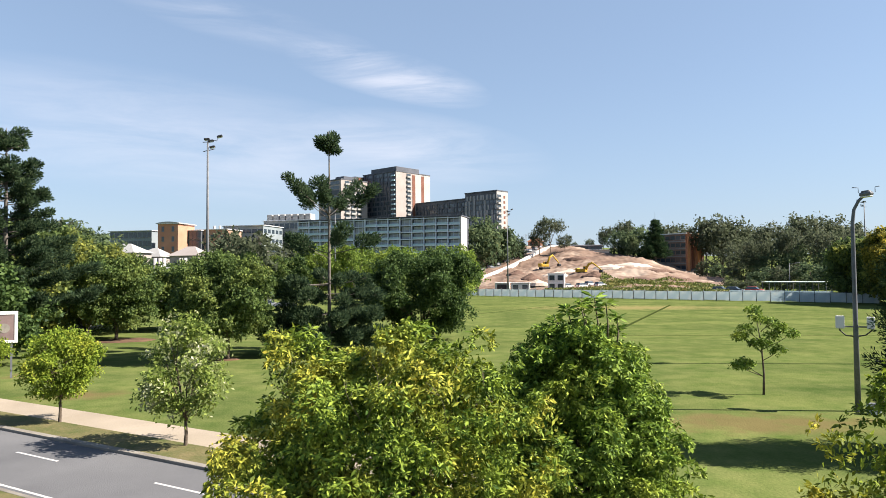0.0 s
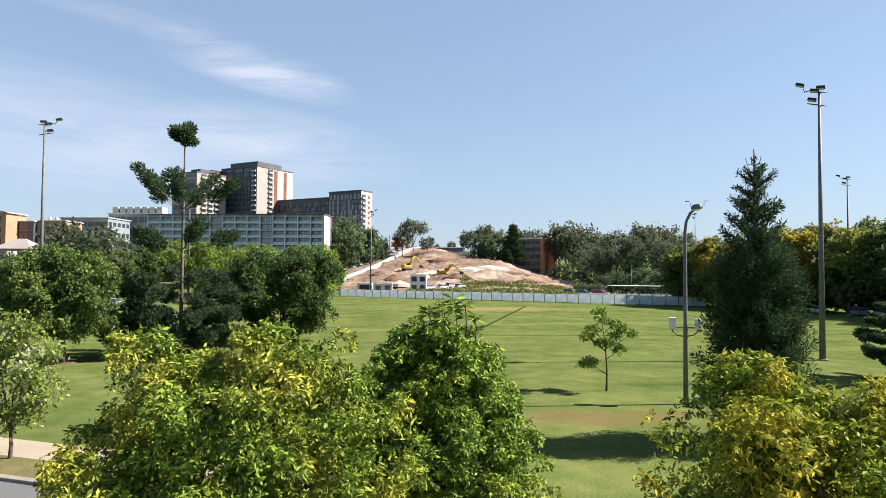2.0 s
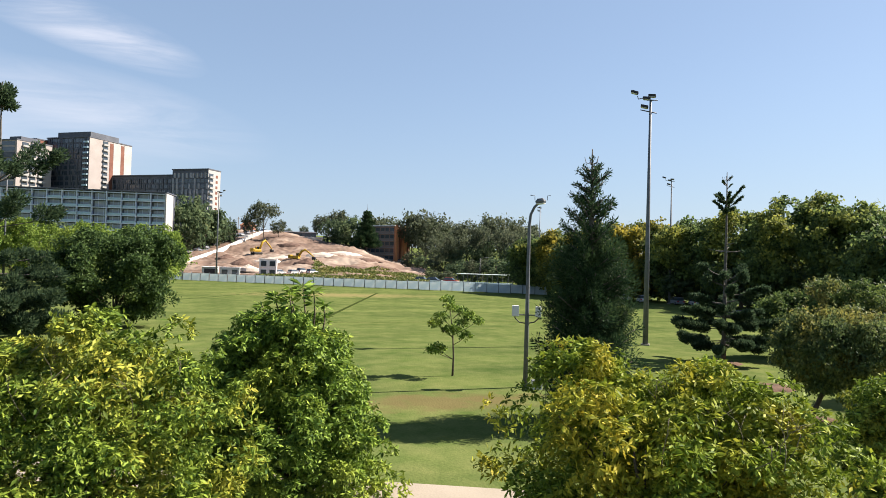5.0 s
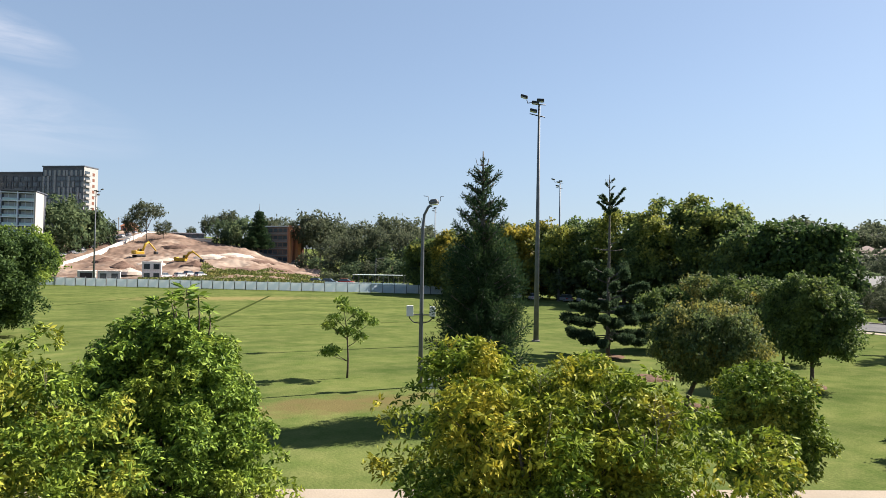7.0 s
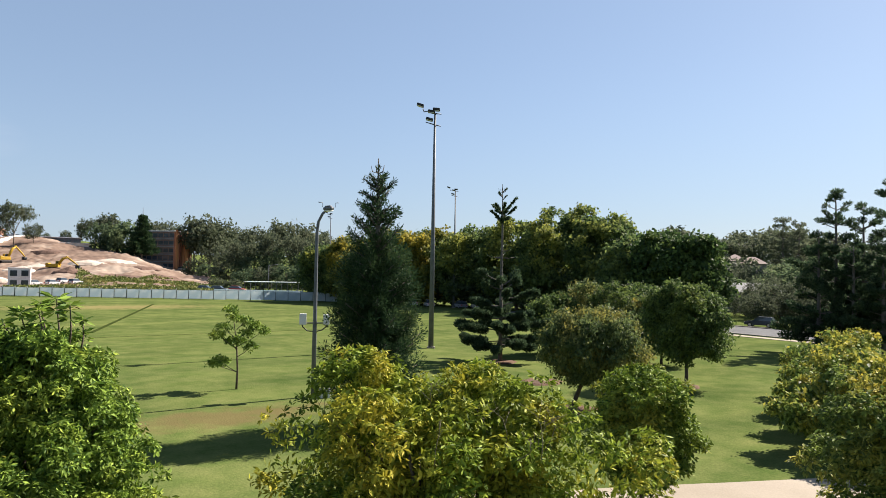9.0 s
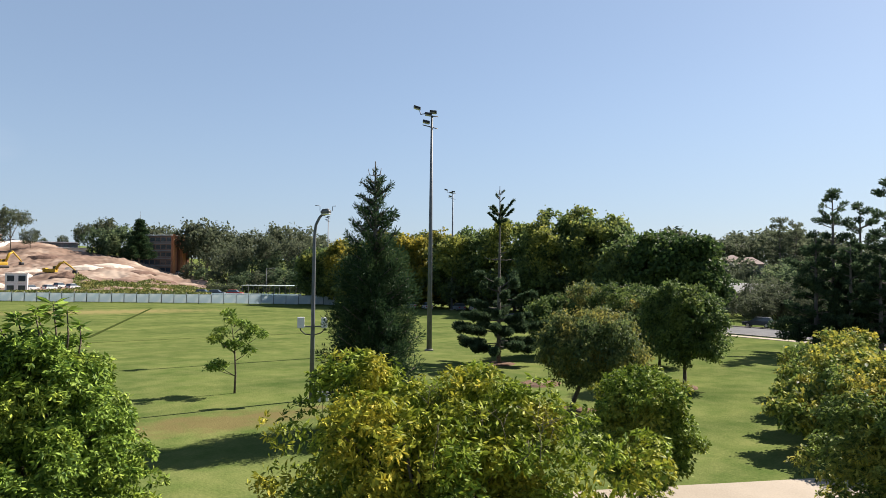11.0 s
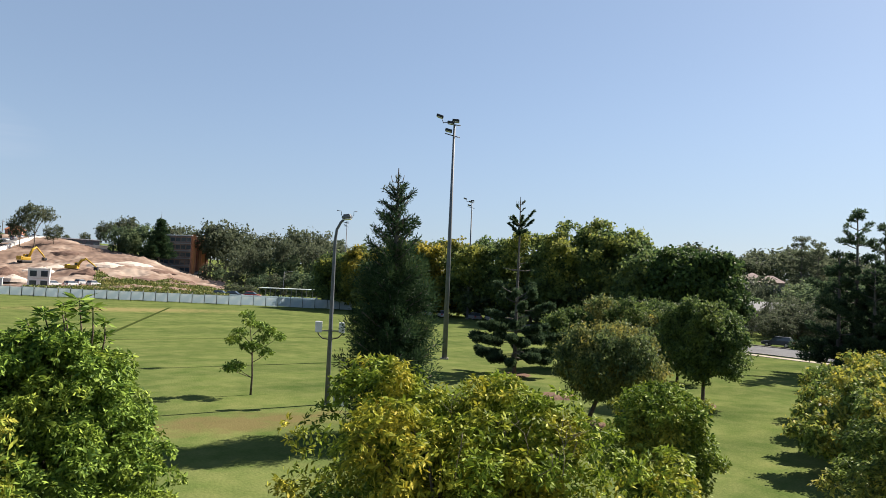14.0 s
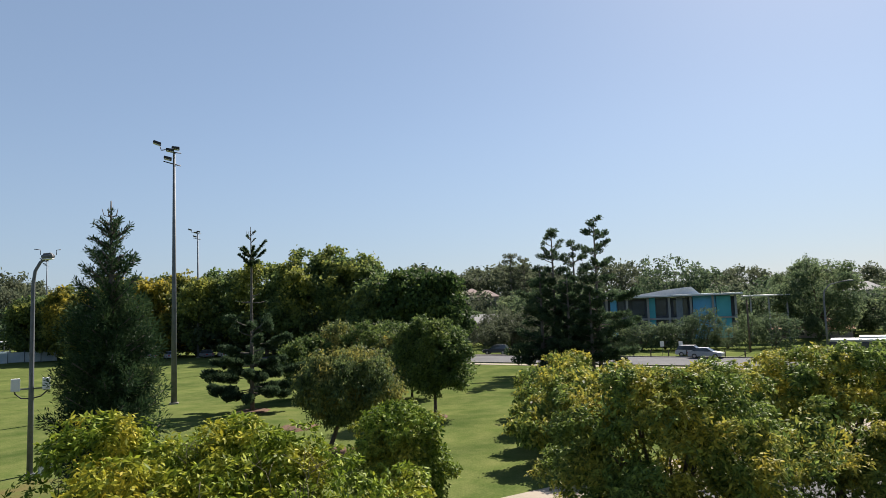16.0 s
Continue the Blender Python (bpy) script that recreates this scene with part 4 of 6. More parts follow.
post_me = mesh_of("post", tube(bmesh.new(), [(0, 0, 0), (0, 0, 2.65)], [0.075, 0.075], 6))
panel_bm = boxed(0.06, f_len - 0.06, -0.015, 0.015, 0.12, 2.2)
panel_me = mesh_of("mesh_panel", panel_bm)
rail_me = mesh_of("rail", tube(bmesh.new(), [(0, 0, 2.34), (f_len, 0, 2.34)], [0.03, 0.03], 5))
for k in range(f_n):
    part("post", post_me, M_POST, fence, at=pose(k * f_len, -0.12, 0))
    part("mesh_panel", panel_me, M_FENCE, fence, at=pose(k * f_len, 0.02 * ((k * 7) % 3), 0.04 * ((k * 5) % 3)))
    part("rail", rail_me, M_POST, fence, at=pose(k * f_len, 0, 0))

# ---- building site on the rise ----


def draped(name, az0, az1, d0, d1, na, nd, lift, material, rough, seed, edge=0.0):
    """A patch that lies on the land between two bearings and two distances."""
    rng = np.random.default_rng(seed)
    verts, tris = [], []
    for i in range(nd + 1):
        for k in range(na + 1):
            a = az0 + (az1 - az0) * k / na
            d = d0(a) + (d1(a) - d0(a)) * i / nd
            x, y = polar(a, d)
            inside = min(i, nd - i, k, na - k)
            z = land(x, y) + (lift if inside else -0.3)
            if inside:
                z += rough * (noise.noise(Vector((x * 0.05, y * 0.05, seed))) * 1.4 + noise.noise(Vector((x * 0.16, y * 0.16, seed))) * 0.7 + noise.noise(Vector((x * 0.5, y * 0.5, seed))) * 0.45)
            verts.append((x, y, z))
    w = na + 1
    for i in range(nd):
        for k in range(na):
            a = i * w + k
            tris += [(a, a + w, a + w + 1), (a, a + w + 1, a + 1)]
    me = np_mesh(name, verts, tris)
    for p in me.polygons:
        p.use_smooth = True
    return me


def fence_dist(a, off):
    x, y = polar(a, 1.0)
    return (167.2 + off) / (0.66 * x + 0.752 * y)


earth = draped("site_earth", -2.2, -22.5, lambda a: fence_dist(a, 9), lambda a: fence_dist(a, 175), 220, 110, 1.5, M_EARTH, 1.1, 3)
tagged(part("site_earth", earth, M_EARTH), "bare brown and buff earth, cut and heaped by diggers", "bare earth", kind="structure")
rng_w = np.random.default_rng(77)
n_w = 60000
aw = rng_w.uniform(-22.8, -8.5, n_w)
top_off = 30 + 18 * np.sin(aw * 0.9) + 8 * np.sin(aw * 2.3)
ow = 3 + rng_w.random(n_w) * np.where(aw < -13, 42 + top_off * 0.5, 8 + (-(aw) - 8.5) * 3.2)
pw = np.array([[*polar(a, fence_dist(a, o))] for a, o in zip(aw, ow)])
zw = np.array([land(x, y) for x, y in pw]) + 1.0 + rng_w.random(n_w) ** 2 * 1.3
clump = np.array([noise.noise(Vector((x * 0.12, y * 0.12, 5))) for x, y in pw])
keep_w = clump + rng_w.normal(size=n_w) * 0.12 > -0.2
vw, tw = leaf_arrays(rng_w, np.column_stack([pw, zw])[keep_w], rng_w.normal(size=(keep_w.sum(), 3)) * 0.7 + np.array((0, 0, 0.8)), 0.75 * rng_w.uniform(0.5, 1.4, keep_w.sum()), 0.3)
tagged(part("weeds", np_mesh("weeds", vw, tw), L_WEED), "rank green weeds and grass along the site's foot", "weeds", kind="stuff")

M_BARRIER = surface("white_barrier", (0.5, 0.48, 0.46), (0.62, 0.6, 0.57), 0.6, 0.8, 0.1)


def ribbon(name, a0, off0, a1, off1, width, lift, height, material, label, category, n=40):
    """A strip that climbs the rise."""
    p0, p1 = Vector(polar(a0, fence_dist(a0, off0))), Vector(polar(a1, fence_dist(a1, off1)))
    side = (p1 - p0).normalized()
    side = Vector((side.y, -side.x)) * width / 2
    bm, last = bmesh.new(), None
    for k in range(n + 1):
        c = p0.lerp(p1, k / n)
        z = land(c.x, c.y) + lift
        ring = [bm.verts.new((c.x + s * side.x, c.y + s * side.y, zz)) for s, zz in ((-1, z - 1.5), (-1, z + height), (1, z + height), (1, z - 1.5))]
        if last:
            for j in range(3):
                bm.faces.new((last[j], last[j + 1], ring[j + 1], ring[j]))
        last = ring
    bmesh.ops.recalc_face_normals(bm, faces=bm.faces)
    return tagged(part(name, bm, material), label, category, kind="structure")


ribbon("road", -1.0, 55, -9.3, 178, 8.0, 1.5, 0.2, M_ASPHALT, "grey street climbing beside the site", "road")
ribbon("trim", -1.6, 36, -9.7, 168, 1.6, 1.4, 1.0, M_BARRIER, "long pale site hoarding up the slope", "hoarding")

M_YELLOW = surface("digger_yellow", (0.37, 0.22, 0.0176), (0.458, 0.29, 0.0264), 0.6, 0.5, 0.05)
M_RUBBER = surface("black_rubber", (0.0132, 0.0132, 0.0132), (0.0308, 0.0308, 0.029), 4, 0.85, 0.1)
M_GLASS = glass("dark_window_glass", (0.035, 0.045, 0.055))


def digger(x, y, turn, up, label):
    t = thing("excavator", label, "excavator", pose(x, y, land(x, y) + 1.4, 0, 0, turn), "diggers on the site")
    for s in (-1, 1):
        tr = bmesh.new()
        box(tr, -2.1, 2.1, s * 1.25 - 0.3, s * 1.25 + 0.3, 0, 0.95, 0.32)
        part("track", tr, M_RUBBER, t)
    body = boxed(-2.3, 1.5, -1.4, 1.4, 1.1, 2.3, 0.18)
    box(body, -2.5, -1.5, -1.4, 1.4, 1.1, 2.6, 0.2)
    part("body", body, M_YELLOW, t)
    cabp = part("cab", boxed(0.1, 1.7, 0.35, 1.4, 1.9, 3.35, 0.12), M_YELLOW, t)
    part("window", boxed(0.25, 1.73, 0.32, 1.43, 2.35, 3.15, 0.03), M_GLASS, cabp)
    elbow = Vector((4.2, 0, 3.0 + up))
    tip = Vector((7.6, 0, 1.2 + up * 0.35))
    part("boom", tube(bmesh.new(), [(1.2, -0.2, 2.0), (2.6, -0.2, 2.9 + up * 0.75), tuple(elbow + Vector((0, -0.2, 0)))], [0.42, 0.5, 0.28], 6), M_YELLOW, t)
    part("arm", tube(bmesh.new(), [tuple(elbow + Vector((-0.6, -0.2, 0.3))), tuple(elbow.lerp(tip, 0.6) + Vector((0, -0.2, 0))), tuple(tip + Vector((0, -0.2, 0)))], [0.3, 0.28, 0.16], 6), M_YELLOW, t)
    bk = boxed(tip.x - 0.9, tip.x + 0.5, -0.95, 0.55, tip.z - 1.1, tip.z + 0.1, 0.25)
    part("bucket", bk, M_DARKMETAL, t)
    return t


def on_site(a, off):
    return polar(a, fence_dist(a, off))


digger(*on_site(-8.5, 82), 25, 3.2, "yellow excavator with its boom raised high")
digger(*on_site(-11.6, 66), -30, 1.6, "yellow excavator digging with a bent arm")

M_CABIN = surface("cabin_white", (0.62, 0.61, 0.59), (0.74, 0.73, 0.71), 0.5, 0.6, 0.05)
M_SHED = surface("shed_grey", (0.4, 0.46, 0.44), (0.5, 0.56, 0.53), 0.5, 0.7, 0.05)


def cabin(x, y, turn, w, d, floors, label, mat=None, open_front=False):
    t = thing("site_cabin", label, "site cabin", pose(x, y, land(x, y) + 1.1, 0, 0, turn))
    for f in range(floors):
        z = f * 2.75
        part("body", boxed(0, w, 0, d, z, z + 2.65, 0.04), mat or M_CABIN, t)
        if open_front:
            # dark panel painted in place of the shade inside the open front
            part("door", boxed(w * 0.15, w * 0.85, -0.04, 0.1, z + 0.1, z + 2.3), M_DARKMETAL, t)
        else:
            n = max(2, int(w / 2.3))
            for k in range(n):
                cx = w * (k + 0.5) / n
                part("window", boxed(cx - 0.85, cx + 0.85, -0.05, 0.06, z + 0.5, z + 2.1), M_GLASS, t)
    part("roof", boxed(-0.15, w + 0.15, -0.15, d + 0.15, floors * 2.75 - 0.06, floors * 2.75 + 0.14, 0.03), M_CABIN, t)
    return t


def mound(a, off, r, h, material, label, seed):
    """A tipped mound of soil with an uneven foot."""
    bm = bmesh.new()
    x, y = on_site(a, off)
    rings, sides = 5, 18
    top_v = bm.verts.new((0, 0, h))
    last = None
    for i in range(1, rings + 1):
        f = i / rings
        ring = []
        for k in range(sides):
            w = 6.283 * k / sides
            q = r * f * (1 + 0.3 * noise.noise(Vector((math.cos(w) * 1.4, math.sin(w) * 1.4, seed + f * 0.4))))
            ring.append(bm.verts.new((q * math.cos(w) * 1.5, q * math.sin(w), h * (1 - f) ** 1.15 - (0.8 if i == rings else 0) + 0.15 * noise.noise(Vector((k * 0.7, i * 0.9, seed))))))
        for k in range(sides):
            k2 = (k + 1) % sides
            bm.faces.new((top_v, ring[k], ring[k2]) if last is None else (last[k], ring[k], ring[k2], last[k2]))
        last = ring
    ob = part("earth_mound", bm, material, at=pose(x, y, land(x, y) + 1.6, 0, 0, a))
    tagged(ob, label, "earth mound", "earth mounds on the site")


M_PALESOIL = surface("pale_sandy_soil", (0.4, 0.33, 0.27), (0.52, 0.44, 0.37), 0.5, 0.95, 0.6, 0, 2)
M_DARKSOIL = surface("damp_brown_soil", (0.085, 0.05, 0.036), (0.16, 0.1, 0.075), 0.5, 0.95, 0.6, 0, 2)
for k, (a, off, r, h, pale) in enumerate(((-9.6, 62, 4.5, 1.8, 1), (-10.6, 70, 5.0, 1.6, 1), (-7.4, 52, 4.0, 2.6, 0), (-6.2, 66, 3.4, 2.0, 0), (-12.6, 60, 3.6, 2.2, 0), (-13.8, 84, 5.0, 1.4, 1), (-15.4, 96, 6.0, 1.2, 1), (-17.2, 90, 5.0, 1.0, 0), (-11.3, 110, 5.0, 1.3, 0), (-7.9, 40, 3.0, 1.7, 1), (-18.6, 70, 5.0, 1.0, 0))):
    mound(a, off, r, h, M_PALESOIL if pale else M_DARKSOIL, "pale mound of sandy soil on the site" if pale else "dark brown mound of damp soil on the site", k * 3.1)

cabin(*on_site(-8.75, 22), -14, 5.4, 3.0, 2, "white two-storey stack of site cabins")
cabin(*on_site(-4.35, 12), -10, 4.6, 5.0, 1, "grey metal shed with a dark open front", M_SHED, True)
cabin(*on_site(-5.7, 14), -10, 6.0, 3.0, 1, "pale green-grey site cabin beside the shed", M_SHED)

ribbon("trim", -21.6, 12, -29.8, 9, 0.12, 0.0, 2.3, M_FENCE, "pale blue hoarding behind the site fence", "hoarding")
sh_x, sh_y = on_site(-29.6, 26)
shelter = thing("shelter", "open shelter with a thin pale roof on posts", "shelter", pose(sh_x, sh_y, land(sh_x, sh_y), 0, 0, math.degrees(math.atan2(fy, fx))))
part("roof", boxed(-15.5, 0, -3.0, 3.0, 4.0, 4.16, 0.04), M_SHED, shelter)
for k in range(6):
    for q in (-2.8, 2.8):
        part("post", boxed(-15.2 + k * 2.98, -15.02 + k * 2.98, q - 0.09, q + 0.09, -0.3, 4.0), M_POST, shelter)
low_lamp = thing("street_lamp", "low path lamp with a flat arm before dark trees", "street lamp", pose(*on_site(-27.0, 30), 0))
part("pole", tube(bmesh.new(), [(0, 0, 0), (0, 0, 9.0)], [0.1, 0.07], 8), M_GALV, low_lamp)
part("arm", tube(bmesh.new(), [(0, 0, 8.9), (2.4, 0, 9.1)], [0.05, 0.04], 6), M_GALV, low_lamp)
part("lamp_head", boxed(1.9, 2.8, -0.15, 0.15, 9.05, 9.2, 0.04), M_GALV, low_lamp)

hill_poles = []
for a, off in ((-2.2, 62), (-4.7, 108), (-7.0, 142)):
    x, y = on_site(a, off)
    hp = thing("power_pole", "timber power pole beside the climbing street", "pole", pose(x, y, land(x, y), 0, 0, 40), "power poles up the hill")
    part("pole", tube(bmesh.new(), [(0, 0, 0), (0, 0, 10.5)], [0.19, 0.13], 8), M_BARK, hp)
    part("crossarm", boxed(-1.1, 1.1, -0.07, 0.07, 9.7, 9.85, 0.01), M_BARK, hp)
    hill_poles.append(hp)
for hp, nxt in zip(hill_poles, hill_poles[1:]):
    for q in (-1.0, 1.0):
        b = hp.matrix_basis.inverted() @ nxt.matrix_basis @ Vector((q, 0, 9.9))
        a_w = Vector((q, 0, 9.9))
        part("cable", tube(bmesh.new(), [a_w.lerp(b, f / 8) - Vector((0, 0, 1.6 * (1 - (f / 4 - 1) ** 2))) for f in range(9)], [0.03] * 9, 4), M_RUBBER, hp)

# ---- vehicles ----
M_CARS = {k: surface("car_paint_" + k, c, tuple(min(1, v * 1.25) for v in c), 1.0, 0.3, 0.0, 0.2, 3, 0.5) for k, c in
          (("silver", (0.299, 0.317, 0.343)), ("white", (0.396, 0.4, 0.405)), ("dark", (0.0264, 0.0308, 0.0396)), ("grey", (0.176, 0.185, 0.202)), ("red", (0.352, 0.0352, 0.0264)), ("blue", (0.0528, 0.088, 0.194)))}
M_RIM = surface("wheel_rim", (0.352, 0.352, 0.37), (0.484, 0.484, 0.502), 4, 0.35, 0, 0.8)
M_TAIL = surface("tail_lamp_red", (0.264, 0.0088, 0.0088), (0.396, 0.0176, 0.0176), 4, 0.3, 0)


def prism(bm, profile, half, tuck=0.0, z_tuck=0.8):
    """A car's side outline drawn across its width, drawn in above z_tuck."""
    sides = []
    for s in (-1, 1):
        sides.append([bm.verts.new((x, s * (half - (tuck if z > z_tuck else 0)), z)) for x, z in profile])
    n = len(profile)
    for k in range(n):
        f = bm.faces.new((sides[0][k], sides[0][(k + 1) % n], sides[1][(k + 1) % n], sides[1][k]))
        f.smooth = False
    bm.faces.new(sides[0][::-1])
    bm.faces.new(sides[1])
    bmesh.ops.recalc_face_normals(bm, faces=bm.faces)
    return bm


def wheel_mesh(r, w):
    bm = bmesh.new()
    bmesh.ops.create_cone(bm, cap_ends=True, segments=18, radius1=r, radius2=r, depth=w, matrix=Matrix.Rotation(radians(90), 4, "X"))
    return bm


TYRE, RIM = mesh_of("tyre", wheel_mesh(0.33, 0.22)), mesh_of("rim", wheel_mesh(0.21, 0.235))


def car(x, y, turn, paint, suv=False, group="parked cars", z=None, label=None):
    colour = {"silver": "silver", "white": "white", "dark": "black", "grey": "grey", "red": "red", "blue": "dark blue"}[paint]
    t = thing("car", label or f"{colour} {'estate car' if suv else 'sedan'} beside the roadway", "car", pose(x, y, land(x, y) if z is None else z, 0, 0, turn), group)
    low = [(-2.2, 0.3), (2.2, 0.3), (2.25, 0.62), (2.1, 0.78), (1.1, 0.94), (-1.9, 0.98), (-2.2, 0.9), (-2.27, 0.6)]
    part("body", prism(bmesh.new(), low, 0.88, 0.05, 0.75), M_CARS[paint], t)
    if suv:
        up = [(1.1, 0.93), (0.35, 1.5), (-1.75, 1.56), (-2.12, 0.96)]
    else:
        up = [(1.05, 0.93), (0.25, 1.4), (-1.0, 1.42), (-1.85, 0.96)]
    part("cabin", prism(bmesh.new(), up, 0.80, 0.12, 1.2), M_GLASS, t, "dark window glass")
    zt = max(z1 for _, z1 in up)
    part("roof", boxed(-1.7 if suv else -0.98, 0.3, -0.66, 0.66, zt - 0.06, zt + 0.03, 0.03), M_CARS[paint], t)
    for sx in (-1.38, 1.38):
        for sy in (-0.8, 0.8):
            w = part("wheel", TYRE, M_RUBBER, t, at=pose(sx, sy, 0.33))
            part("rim", RIM, M_RIM, w)
    for sy in (-0.62, 0.62):
        part("headlight", boxed(2.1, 2.27, sy - 0.17, sy + 0.17, 0.6, 0.76, 0.03), M_LENS, t)
        part("tail_light", boxed(-2.3, -2.15, sy - 0.17, sy + 0.17, 0.62, 0.86, 0.03), M_TAIL, t)
    return t


CROSS = "cars on the cross street"
car(100.0, 12.2, -98, "silver", False, CROSS, 0.012, "silver sedan on the cross street")
car(103.4, 14.4, -98, "white", True, CROSS, 0.012, "white estate car on the cross street")
car(109, 47.5, 100, "dark", True, "parked cars", label="black four-wheel drive parked under trees")
car(115, 39.5, 85, "dark", False, "parked cars")
for (a, d, tn, pt) in ((-40.3, 152, 60, "white"), (-42.9, 149, 70, "grey"), (-38.9, 156, 60, "silver"), (-39.6, 168, 62, "dark"), (-44.3, 147, 60, "white")):
    car(*polar(a, d), tn, pt, pt != "silver")
for (a, d, tn, pt) in ((28.6, 104, 20, "dark"), (27.6, 105, 15, "white"), (14.3, 160, 0, "white"), (5.4, 150, 10, "white"), (13.0, 158, 0, "grey")):
    car(*polar(a, d), tn, pt, pt == "white")
for k in range(13):
    f = 0.12 + k * 0.065
    p0, p1 = Vector(polar(-1.0, fence_dist(-1.0, 55))), Vector(polar(-9.3, fence_dist(-9.3, 178)))
    c = p0.lerp(p1, f)
    car(c.x + 2.0, c.y - 1.2, math.degrees(math.atan2(p1.y - p0.y, p1.x - p0.x)), ("dark", "white", "grey", "silver", "dark", "white", "blue")[k % 7], k % 3 == 0, "cars parked up the hill", land(c.x, c.y) + 1.7)
for (a, o, pt) in ((-10.4, 28, "white"), (-11.5, 30, "white"), (-12.2, 36, "white"), (-13.0, 34, "white"), (-20.3, 150, "white"), (-24.6, 20, "red"), (-23.2, 20, "dark"), (-22.2, 20, "dark"), (-9.2, 168, "white"), (-10.6, 172, "white")):
    x, y = on_site(a, o)
    car(x, y, 40 if o != 20 else -41, pt, True, "site vehicles", land(x, y) + 1.4, "%s site vehicle on rough ground" % {"white": "white", "red": "red", "dark": "black"}[pt])

bus = thing("bus", "long dark bus with a white roof on the cross street", "bus", pose(88.5, -8.5, 0.012, 0, 0, 84), "")
part("body", boxed(-6.1, 6.1, -1.25, 1.25, 0.35, 2.75, 0.14), M_CARS["dark"], bus)
part("roof", boxed(-6.0, 6.0, -1.2, 1.2, 2.72, 3.05, 0.12), M_CARS["white"], bus, "white roof")
part("roof_unit", boxed(0.6, 3.2, -0.8, 0.8, 3.0, 3.35, 0.1), M_CARS["white"], bus)
for s in (-1, 1):
    for k in range(7):
        part("window", boxed(-5.8 + k * 1.66, -4.3 + k * 1.66, s * 1.24 - 0.03, s * 1.24 + 0.03, 1.3, 2.4, 0.02), M_GLASS, bus)
for sx in (-3.6, 3.4):
    for sy in (-1.05, 1.05):
        w = part("wheel", TYRE, M_RUBBER, bus, at=pose(sx, sy, 0.48) @ Matrix.Diagonal((1.45, 1.2, 1.45, 1)))
        part("rim", RIM, M_RIM, w)

# ---- cross street ----
cross = pose(95.2, 20, 0, 0, 0, 82)
tagged(part("road", boxed(-75, 75, -6.6, 6.6, -0.3, 0.02), M_ASPHALT, at=cross), "pale grey asphalt cross street", "road", kind="structure")
for s in (-1, 1):
    tagged(part("kerb", boxed(-75, 75, s * 6.8 - 0.2, s * 6.8 + 0.2, -0.2, 0.15, 0.03), M_KERB, at=cross), "concrete kerb along the cross street", "kerb", kind="structure")
tagged(part("pavement", boxed(-75, 75, 8.2, 10.0, -0.2, 0.05), M_PATH, at=cross), "pale concrete footpath by the cross street", "footpath", kind="structure")
bollard_me = mesh_of("bollard", tube(bmesh.new(), [(0, 0, 0), (0, 0, 0.95), (0, 0, 1.0)], [0.09, 0.085, 0.04], 8))
for k in range(18):
    x, y, _ = cross @ Vector((-22 + k * 2.6, -8.0, 0))
    tagged(part("bollard", bollard_me, M_BARK, at=pose(x, y, land(x, y))), "short dark timber bollard on the grass", "bollard", "timber bollards by the road")
for (a, d) in ((-79.8, 107), (-81.2, 106)):
    x, y = polar(a, d)
    sg = thing("road_sign", "small white sign on a thin post", "sign", pose(x, y, land(x, y), 0, 0, a), "small road signs")
    part("post", tube(bmesh.new(), [(0, 0, 0), (0, 0, 2.1)], [0.035, 0.03], 6), M_GALV, sg)
    part("board", boxed(-0.28, 0.28, -0.05, -0.02, 1.3, 2.1, 0.01), M_WHITEBOX, sg)
x, y = polar(-86.2, 112)
pole_t = thing("power_pole", "tall thin timber power pole by the road", "pole", pose(x, y, land(x, y)))
part("pole", tube(bmesh.new(), [(0, 0, 0), (0, 0, 7.8)], [0.16, 0.11], 8), M_BARK, pole_t)
part("crossarm", boxed(-0.9, 0.9, -0.06, 0.06, 7.1, 7.25, 0.01), M_BARK, pole_t)

# sign board beside the lawn
bx, by = polar(33.5, 60)
board = thing("notice_board", "dark notice board in a white frame on posts", "sign board", pose(bx, by, 0, 0, 0, 33))
M_PANEL = surface("dull_maroon_panel", (0.123, 0.088, 0.088), (0.194, 0.141, 0.132), 1.5, 0.6, 0.05)
part("panel", boxed(-1.45, 1.45, 0.0, 0.06, 2.75, 4.75), M_PANEL, board)
for (a0, a1, c0, c1) in ((-1.6, 1.6, 4.7, 4.95), (-1.6, 1.6, 2.6, 2.8), (-1.6, -1.38, 2.8, 4.7), (1.38, 1.6, 2.8, 4.7)):
    part("frame", boxed(a0, a1, -0.05, 0.1, c0, c1, 0.02), M_WHITEBOX, board, "white frame")
disc = bmesh.new()
bmesh.ops.create_cone(disc, cap_ends=True, segments=24, radius1=0.35, radius2=0.35, depth=0.02, matrix=pose(0.75, -0.01, 3.7, 90))
part("emblem", disc, M_KERB, board, "pale round emblem")
for s in (-1.2, 1.2):
    part("post", boxed(s - 0.07, s + 0.07, 0.0, 0.12, 0, 2.7, 0.01), M_GALV, board)

# ---- buildings on the hill ----
M_CONC = surface("pale_concrete", (0.251, 0.251, 0.246), (0.316, 0.316, 0.306), 0.15, 0.85, 0.1, 0, 3)
M_BLUEGREY = surface("blue_grey_render", (0.164, 0.196, 0.218), (0.218, 0.251, 0.267), 0.15, 0.8, 0.1, 0, 3)
M_WHITEWALL = surface("white_render", (0.299, 0.29, 0.282), (0.37, 0.361, 0.348), 0.12, 0.8, 0.1, 0, 3)
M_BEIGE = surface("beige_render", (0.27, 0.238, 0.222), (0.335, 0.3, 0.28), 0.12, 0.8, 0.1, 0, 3)
